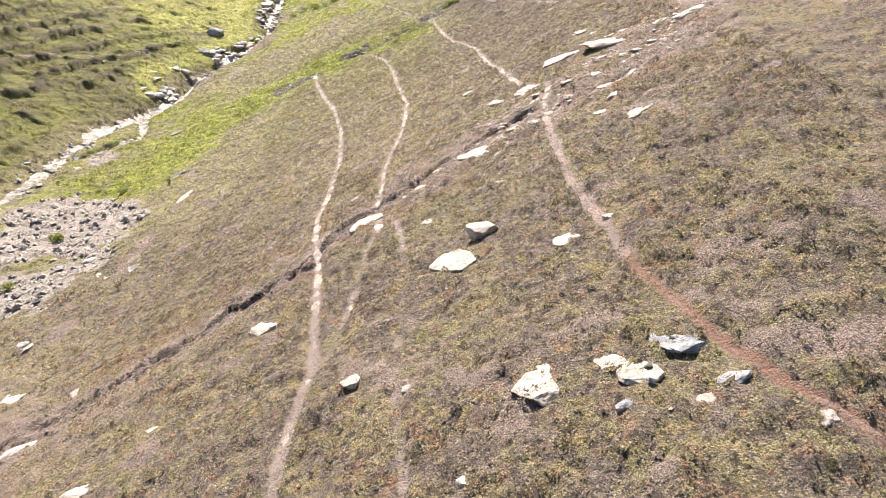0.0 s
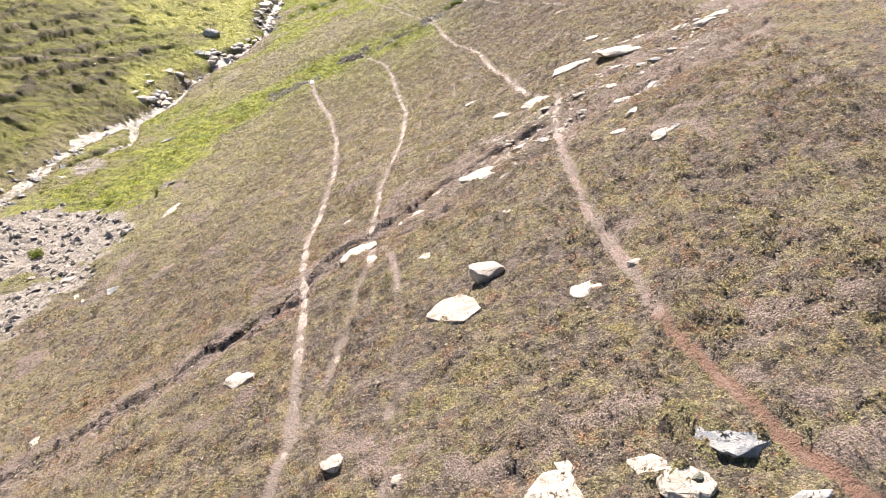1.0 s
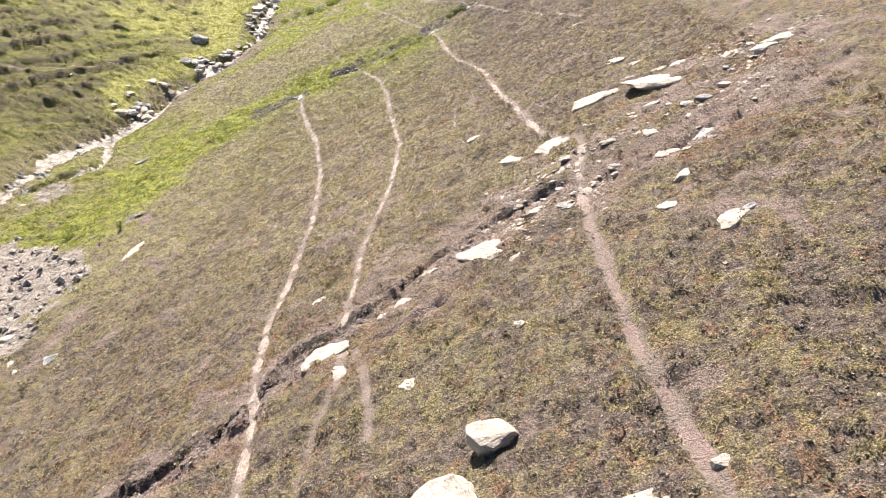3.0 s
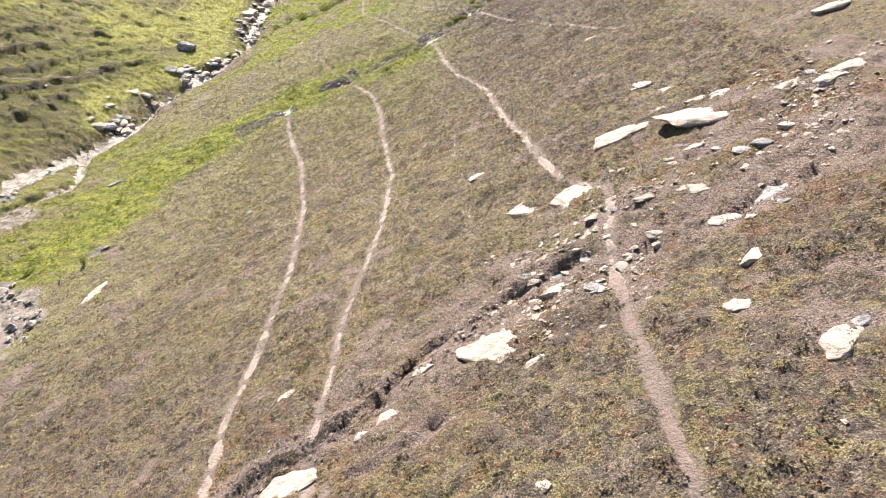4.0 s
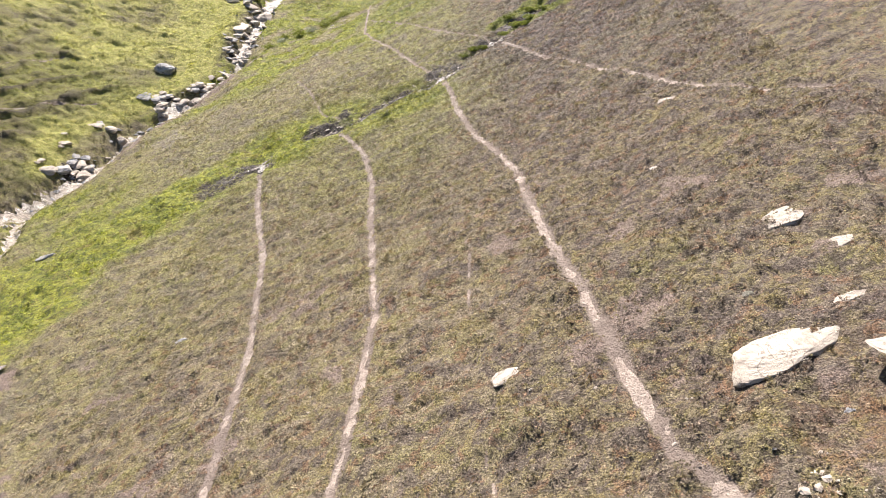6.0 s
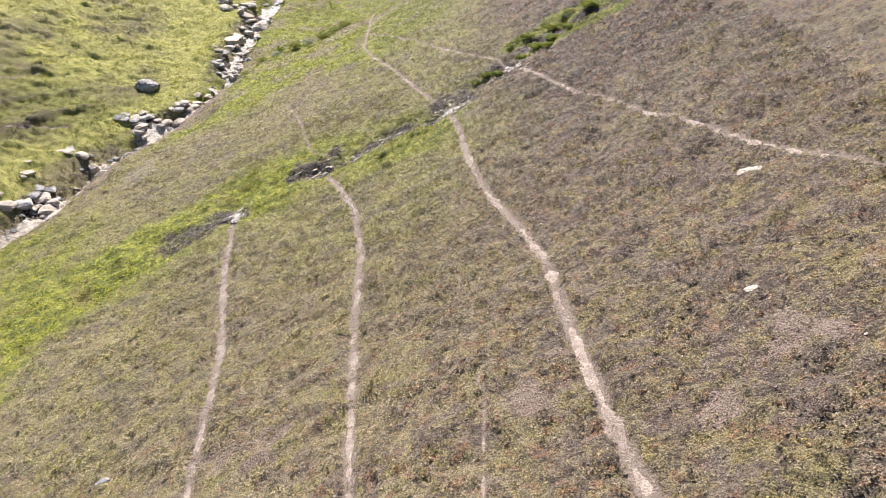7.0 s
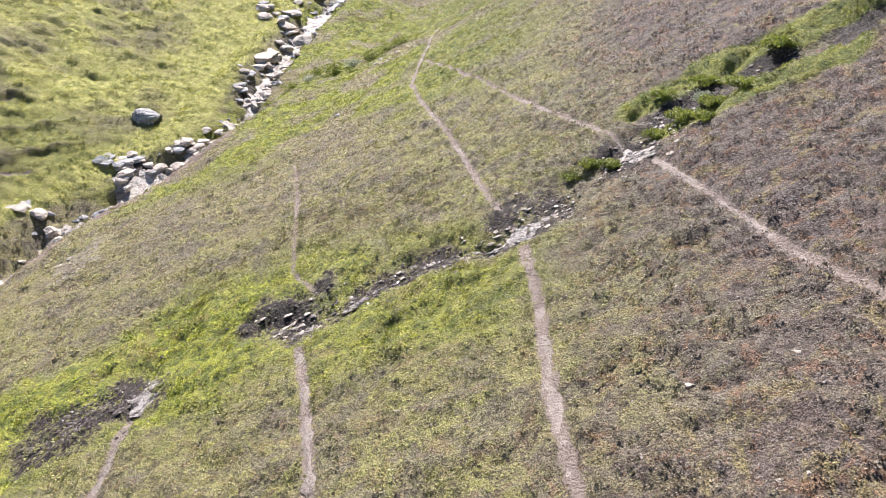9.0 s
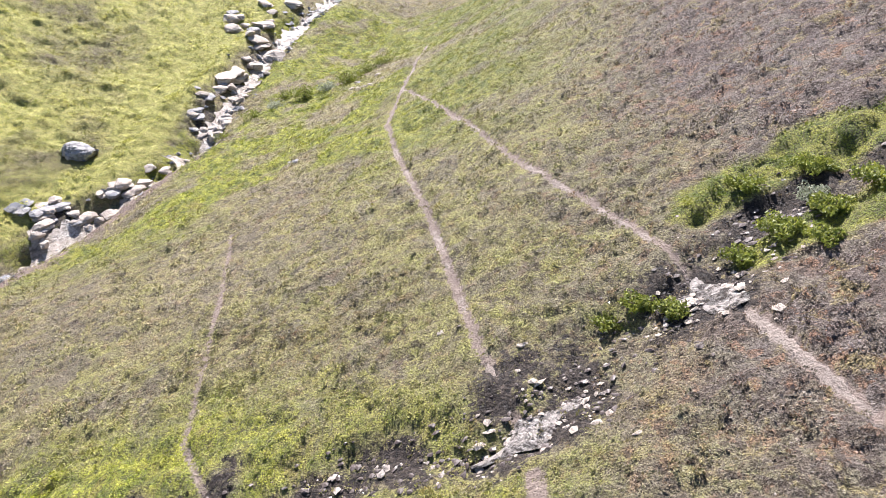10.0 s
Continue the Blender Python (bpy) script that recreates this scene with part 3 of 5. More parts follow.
def make_rock(name, pale, grey, dark, patch):
    """Schist: a pale weathered face, grey lichen, dark specks; each rock shifted by its own random number."""
    g = Graph(name)
    own = g.add("ShaderNodeObjectInfo").outputs["Random"]
    shift = g.add("ShaderNodeVectorMath", operation="ADD")
    g.put(shift.inputs[0], g.where)
    push = g.add("ShaderNodeCombineXYZ")
    g.put(push.inputs[0], g.sums("MULTIPLY", own, 40.0))
    g.put(push.inputs[1], g.sums("MULTIPLY", own, 17.0))
    g.put(shift.inputs[1], push.outputs[0])
    vec = shift.outputs[0]
    big, mid, fine = g.noise(2.2, 5, 0.65, 0.7, vec), g.noise(9.0, 5, 0.7, 0.4, vec), g.noise(55.0, 3, 0.7, 0.0, vec)
    col = g.mix(g.step(big, patch, patch + 0.16), pale, grey)
    col = g.mix(g.sums("MULTIPLY", own, 0.35), col, grey)
    col = g.mix(g.step(mid, 0.61, 0.70, 0.0, 0.65), col, dark)
    col = g.mix(g.step(fine, 0.55, 0.75, 0.0, 0.45), col, dark)
    crack = g.sums("ABSOLUTE", g.sums("SUBTRACT", g.noise(1.6, 4, 0.6, 1.0, vec), 0.5))
    col = g.mix(g.step(crack, 0.004, 0.016, 0.75, 0.0), col, dark)
    stretch = g.add("ShaderNodeVectorMath", operation="MULTIPLY")
    g.put(stretch.inputs[0], vec)
    stretch.inputs[1].default_value = (2.0, 2.0, 26.0)
    layers = g.noise(1.0, 4, 0.6, 0.3, stretch.outputs[0])
    g.put(g.bsdf.inputs["Base Color"], col)
    g.bsdf.inputs["Roughness"].default_value = 0.82
    g.bsdf.inputs["Specular IOR Level"].default_value = 0.3
    g.put(g.bsdf.inputs["Normal"], g.bump(g.sums("ADD", g.sums("ADD", mid, g.sums("MULTIPLY", fine, 0.4)), layers), 0.8, 0.05))
    return g.mat


def make_water():
    g = Graph("running_water")
    ripple, small = g.noise(4.0, 6, 0.7, 1.2), g.noise(17.0, 4, 0.65, 0.5)
    foam = g.sums("MULTIPLY", g.step(g.noise(1.1, 6, 0.75, 1.4), 0.47, 0.62), g.step(small, 0.38, 0.6))
    # brook bed; its pale tone also paints the sun's glare on the water
    bed = g.mix(g.step(g.noise(1.7, 5, 0.7, 0.8), 0.38, 0.58), (0.150, 0.120, 0.090), (0.430, 0.370, 0.300))
    bed = g.mix(g.step(g.noise(6.0, 4, 0.7), 0.52, 0.66, 0.0, 0.7), bed, (0.090, 0.078, 0.066))
    g.put(g.bsdf.inputs["Base Color"], g.mix(foam, bed, (0.75, 0.70, 0.63)))
    g.put(g.bsdf.inputs["Roughness"], g.step(foam, 0.0, 1.0, 0.38, 0.75))
    g.bsdf.inputs["Specular IOR Level"].default_value = 0.4
    g.put(g.bsdf.inputs["Normal"], g.bump(g.sums("ADD", ripple, g.sums("MULTIPLY", small, 0.6)), 1.0, 0.14))
    return g.mat


def make_puddle():
    g = Graph("standing_water")
    # pale patches paint the bright sky's reflection on the wet film
    sky_shine = g.step(g.noise(5.0, 5, 0.7, 0.6), 0.42, 0.58)
    g.put(g.bsdf.inputs["Base Color"], g.mix(sky_shine, (0.060, 0.052, 0.046), (0.330, 0.300, 0.270)))
    g.put(g.bsdf.inputs["Roughness"], g.step(g.noise(9.0, 4, 0.6), 0.40, 0.6, 0.15, 0.5))
    g.put(g.bsdf.inputs["Normal"], g.bump(g.noise(9.0, 5, 0.7, 0.8), 1.0, 0.10))
    return g.mat


def make_leaf(name, one, two):
    g = Graph(name)
    geo = g.add("ShaderNodeNewGeometry").outputs["Random Per Island"]
    col = g.mix(geo, one, two)
    g.put(g.bsdf.inputs["Base Color"], col)
    g.bsdf.inputs["Roughness"].default_value = 0.6
    thin = g.add("ShaderNodeBsdfTranslucent")
    g.put(thin.inputs["Color"], col)
    both = g.add("ShaderNodeMixShader")
    both.inputs[0].default_value = 0.35
    g.put(both.inputs[1], g.bsdf.outputs[0])
    g.put(both.inputs[2], thin.outputs[0])
    g.put(g.out.inputs["Surface"], both.outputs[0])
    return g.mat


def make_bark():
    g = Graph("shrub_stem")
    g.put(g.bsdf.inputs["Base Color"], g.mix(g.noise(30.0), (0.10, 0.075, 0.05), (0.20, 0.16, 0.12)))
    g.bsdf.inputs["Roughness"].default_value = 0.9
    return g.mat


GROUND, GRASS, TRAIL, WATER, PUDDLE = make_ground(), make_grass(), make_trail(), make_water(), make_puddle()
PALE = make_rock("pale_schist", (0.48, 0.42, 0.355), (0.34, 0.295, 0.250), (0.20, 0.165, 0.14), 0.50)
GREY = make_rock("grey_lichen_schist", (0.40, 0.385, 0.365), (0.180, 0.188, 0.205), (0.09, 0.09, 0.095), 0.45)
DARK = make_rock("dark_mossy_rock", (0.17, 0.16, 0.13), (0.11, 0.11, 0.09), (0.06, 0.06, 0.05), 0.5)
BAR = make_rock("grey_beige_cobble", (0.42, 0.37, 0.32), (0.24, 0.215, 0.195), (0.13, 0.115, 0.105), 0.47)
LEAF, BARK = make_leaf("shrub_leaf", (0.11, 0.15, 0.025), (0.30, 0.32, 0.055)), make_bark()
SILVER = make_leaf("silvery_leaf", (0.24, 0.27, 0.18), (0.34, 0.36, 0.27))


# ---- ground ----
def mesh_from(name, verts, faces, material):
    me = bpy.data.meshes.new(name)
    me.vertices.add(len(verts))
    me.vertices.foreach_set("co", np.asarray(verts, np.float32).ravel())
    k = faces.shape[1]
    me.loops.add(faces.size)
    me.loops.foreach_set("vertex_index", faces.ravel().astype(np.int32))
    me.polygons.add(len(faces))
    me.polygons.foreach_set("loop_start", np.arange(0, faces.size, k, dtype=np.int32))
    me.update(calc_edges=True)
    me.materials.append(material)
    return me


def give(me, fields, names):
    for n in names:
        me.attributes.new(n, "FLOAT", "POINT").data.foreach_set("value", np.asarray(fields[n], np.float32).ravel())


def stops(parts):
    """Grid lines: (from, to, spacing) stretches joined."""
    out = []
    for lo, hi, gap in parts:
        out += list(np.linspace(lo, hi, max(2, int(round((hi - lo) / gap))), endpoint=False))
    return np.array(out + [parts[-1][1]])


xs = stops(((-420, -120, 30), (-120, -50, 5), (-50, -29, 0.26), (-29, -17, 0.14), (-17, -14, 0.2), (-14, 10.5, 0.105), (10.5, 20, 0.4), (20, 60, 4), (60, 360, 30)))
ys = stops(((-300, -30, 30), (-30, 2, 2.0), (2, 62, 0.105), (62, 90, 0.16), (90, 106, 0.26), (106, 140, 2), (140, 500, 30)))
X, Y = np.meshgrid(xs, ys)
fields = cover(X.ravel(), Y.ravel())
Z = height(X.ravel(), Y.ravel(), fields)
nx, ny = len(xs), len(ys)
idx = np.arange(nx * ny).reshape(ny, nx)
quads = np.stack([idx[:-1, :-1].ravel(), idx[:-1, 1:].ravel(), idx[1:, 1:].ravel(), idx[1:, :-1].ravel()], 1)
me = mesh_from("ground", np.stack([X.ravel(), Y.ravel(), Z], 1), quads, GROUND)
give(me, fields, ("trail", "mud_shade", "bare", "lush", "green", "heath", "gravel", "red", "meadow", "straw", "steps", "rust"))
me.polygons.foreach_set("use_smooth", np.ones(len(quads), bool))
ground = tagged(new("ground", me), "dry alpine pasture slope with muddy seeps and a green streamside meadow", "ground", kind="structure")


def along(line, gap):
    """Points and sideways directions at even steps on a rounded line."""
    p = np.array(line, float)
    t = np.concatenate([[0], np.cumsum(np.hypot(*np.diff(p, axis=0).T))])
    s = np.arange(0, t[-1], gap)
    q = np.stack([np.interp(s, t, p[:, 0]), np.interp(s, t, p[:, 1])], 1)
    k = np.ones(9) / 9
    pad = np.pad(q, ((4, 4), (0, 0)), "edge")
    q = np.stack([np.convolve(pad[:, i], k, "valid") for i in range(2)], 1)
    d = np.gradient(q, axis=0)
    d /= np.hypot(*d.T)[:, None] + 1e-9
    return q, np.stack([d[:, 1], -d[:, 0]], 1)


def ribbon(name, line, half, sink, material, gap=0.12, ragged=0.25, seed=0, level=False, fields_of=(), tag=""):
    """A strip lying in its hollow; its edges dive under the turf."""
    q, side = along(line, gap)
    taper = np.minimum(1, np.minimum(np.arange(len(q)), len(q) - 1 - np.arange(len(q))) * gap / 1.2) if not level else 1.0
    wide = half * (0.25 + 0.75 * taper) * (1 + ragged * swell(q[:, 0], q[:, 1], 2.2 if level else 0.9, seed) + 0.9 * ragged * swell(q[:, 0], q[:, 1], 0.28, seed + 1) * (not level))
    across = np.array([-1.0, -0.66, -0.22, 0.22, 0.66, 1.0])
    P = q[:, None, :] + side[:, None, :] * (across[None, :, None] * wide[:, None, None] * 1.15)
    mid = np.repeat(slope_form(q[:, 0], q[:, 1])[:, None], 6, 1)
    if level:
        q = q + side * (0.25 * swell(q[:, 0], q[:, 1], 5.0, seed))[:, None] * min(1, half)
        P = q[:, None, :] + side[:, None, :] * (across[None, :, None] * wide[:, None, None] * 1.15)
        P = P + 0.16 * np.stack([swell(P[..., 0], P[..., 1], 0.6, seed), swell(P[..., 0], P[..., 1], 0.6, seed + 1)], 2) * min(1, 2 * half)
        mid = np.stack([np.convolve(np.pad(mid[:, 0], 24, "edge"), np.ones(49) / 49, "valid")] * 6, 1)
    else:
        mid = lie(P[..., 0], P[..., 1])
    z = mid - sink - (0.035 * np.abs(across[None, :]) ** 2 if not level else 0)
    if not level:
        z = z - (0.022 * smooth(swell(P[..., 0], P[..., 1], 1.7, seed + 1), 0.1, 0.7) + 0.13 * overgrown(P[..., 0], P[..., 1], tag)) + 0.008 * swell(P[..., 0], P[..., 1], 0.3, seed + 2) + 0.006 * swell(P[..., 0], P[..., 1], 0.12, seed + 3)
    n = len(q)
    ids = np.arange(n * 6).reshape(n, 6)
    f = np.stack([ids[:-1, :-1].ravel(), ids[1:, :-1].ravel(), ids[1:, 1:].ravel(), ids[:-1, 1:].ravel()], 1)[:, ::-1]
    me = mesh_from(name, np.concatenate([P, z[..., None]], 2).reshape(-1, 3), f, material)
    me.polygons.foreach_set("use_smooth", np.ones(len(f), bool))
    if fields_of:
        give(me, cover(P[..., 0].ravel(), P[..., 1].ravel()), fields_of)
    return new(name, me)


for k, (tag, half, line) in enumerate(TRAILS):
    ob = ribbon("path", line, 0.88 * half, 0.088 if tag in ("short", "faint", "slope", "high") else 0.074, TRAIL, gap=0.07, ragged=0.7, seed=k, tag=tag, fields_of=("red", "green", "heath", "worn"))
    words = {"east": "narrow cattle path of pinkish grey trodden earth, rusty red at one end", "faint": "faint half-grown cattle path in the turf", "meadow": "thin pale cattle path along the green meadow"}
    tagged(ob, words.get(tag, "narrow cattle path of pale trodden earth through the turf"), "path", kind="structure")

tagged(ribbon("water", STREAM[:4], 0.30, -0.10, WATER, gap=0.12, ragged=0.6, seed=2), "narrow pale brook between grassy banks", "stream", kind="structure")
tagged(ribbon("water", STREAM[3:8], 0.5, -0.12, WATER, gap=0.12, ragged=0.5, seed=5), "shallow pale brook winding through the green meadow", "stream", kind="structure")
tagged(ribbon("water", STREAM[7:], 0.42, -0.10, WATER, gap=0.12, ragged=0.6, seed=3), "narrow brook with white riffles between boulders", "stream", kind="structure")
tagged(ribbon("water", BRANCH, 0.3, -0.10, WATER, gap=0.12, ragged=0.5, seed=4), "narrow side arm of the brook round a green island", "stream", kind="structure")
for k, line in enumerate(BASINS):
    tagged(ribbon("water", line, 1.0, -0.20, WATER, gap=0.12, ragged=0.5, seed=k), "pale shallow basin of the brook below a step of boulders", "stream", kind="structure")
SEEPS = (  # line, half width
    (((2.7, 57.3), (2.0, 57.0), (1.3, 57.2), (0.6, 56.8)), 0.34), (((-0.2, 55.5), (-0.8, 55.2), (-1.4, 54.7), (-2.0, 54.5)), 0.24), (POOL, 0.3),
    (((-4.3, 54.5), (-4.9, 54.1), (-5.5, 53.6)), 0.16), (((-5.9, 53.5), (-6.5, 53.3), (-7.1, 53.2)), 0.26),
)
for k, (line, half) in enumerate(SEEPS):
    tagged(ribbon("water", line, half, -0.02, PUDDLE, gap=0.08, ragged=0.7, seed=k + 3), "thin film of seep water over trampled mud", "puddle", kind="structure")



# ---- rocks ----
def rock_mesh(seed, w, d, h, flat=0.5, cuts=2, points=20, under=0.25):
    """An angular block with worn edges and a rough skin; its base is the z = 0 level through its lower third."""
    rng = random.Random(seed)
    bm = bmesh.new()
    for _ in range(points):
        a, b = rng.uniform(0, 2 * math.pi), rng.uniform(-1, 1)
        r = math.sqrt(1 - abs(b) ** 2.6) * rng.uniform(0.82, 1.05)
        z = math.copysign(abs(b) ** (1 - 0.75 * flat), b) * rng.uniform(0.85, 1.0)
        bm.verts.new((0.5 * w * r * math.cos(a), 0.5 * d * r * math.sin(a), h * (0.5 * z + 0.5)))
    hull = bmesh.ops.convex_hull(bm, input=bm.verts[:])
    bmesh.ops.delete(bm, geom=list({v for v in hull["geom_interior"] + hull["geom_unused"] if isinstance(v, bmesh.types.BMVert)}), context="VERTS")
    bmesh.ops.dissolve_limit(bm, angle_limit=radians(9), verts=bm.verts[:], edges=bm.edges[:])
    bmesh.ops.bevel(bm, geom=bm.edges[:], offset=0.05 * min(w, d, 2 * h), segments=2, affect="EDGES", profile=0.6, clamp_overlap=True)
    bmesh.ops.triangulate(bm, faces=bm.faces[:])
    for _ in range(cuts):
        long = [e for e in bm.edges if e.calc_length() > 0.055 * max(w, d)]
        if not long:
            break
        bmesh.ops.subdivide_edges(bm, edges=long, cuts=1)
        bmesh.ops.triangulate(bm, faces=[f for f in bm.faces if len(f.verts) > 3])
    bm.normal_update()
    size = min(w, d)
    off = Vector((seed * 3.1, seed * 1.7, seed * 0.9))
    bed = max(0.035, 0.16 * h)
    for v in bm.verts:
        low = 1 - min(1, max(0, v.co.z / (0.72 * h)))
        v.co.x, v.co.y = v.co.x * (1 - under * low), v.co.y * (1 - under * low)
    for v in bm.verts:
        p = v.co / size * 2.2 + off
        k = (noise.noise(p) * (0.05 if flat > 0.65 else 0.10) + noise.noise(p * 2.9) * 0.035 + noise.noise(p * 7) * 0.018) * (1 - 0.6 * max(0, v.normal.z) * (flat > 0.65))
        # split along its layers: each bed juts out or lies back
        tilt = v.co.z + 0.10 * v.co.x + 0.05 * v.co.y
        layer = math.floor(tilt / bed)
        jut = noise.noise(Vector((layer * 1.7, p.x * 0.9, p.y * 0.9 + seed))) * (0.02 if flat > 0.93 else 0.06 if flat > 0.65 else 0.11)
        side = Vector((v.normal.x, v.normal.y, 0))
        v.co += v.normal * k * size + side * jut * size
    me = bpy.data.meshes.new("rock")
    bm.to_mesh(me)
    bm.free()
    me.polygons.foreach_set("use_smooth", np.ones(len(me.polygons), bool))
    me.set_sharp_from_angle(angle=radians(32))
    return me


def seat(x, y, sink=0.0, turn=0.0, upright=0.0):
    """A pose on the slope at (x, y), leaning with it."""
    up = normal_at(x, y).lerp(Vector((0, 0, 1)), upright).normalized()
    m = up.to_track_quat("Z", "Y").to_matrix().to_4x4()
    spin = Matrix.Rotation(radians(turn), 4, "Z")
    ahead = m.inverted().to_3x3() @ Vector((1, 0, 0))
    fix = Matrix.Rotation(math.atan2(ahead.y, ahead.x), 4, "Z")
    base = float(np.mean(height(x + np.array([-0.12, 0, 0.12, 0, 0]), y + np.array([0, -0.12, 0, 0.12, 0])))) - 0.02
    return Matrix.Translation(Vector((x, y, base)) - up * sink) @ m @ fix @ spin


def rock(x, y, w, d, h, material, label, seed, turn=0.0, flat=0.5, name="rock", category="rock", sink=None, cuts=2, upright=0.0, group=""):
    me = rock_mesh(seed, w, d, h, flat, cuts, points=20 if w < 0.4 else 32, under=0.5 if upright >= 0.45 and flat > 0.5 else 0.12)
    me.materials.append(material)
    ob = new(name, me)
    if sink is None:
        sink = h - min(0.34 * h, 0.04 + 0.045 * w) if category == "rock" else 0.42 * h
    ob.matrix_world = seat(x, y, sink, turn, upright)
    return tagged(ob, label, category, group)


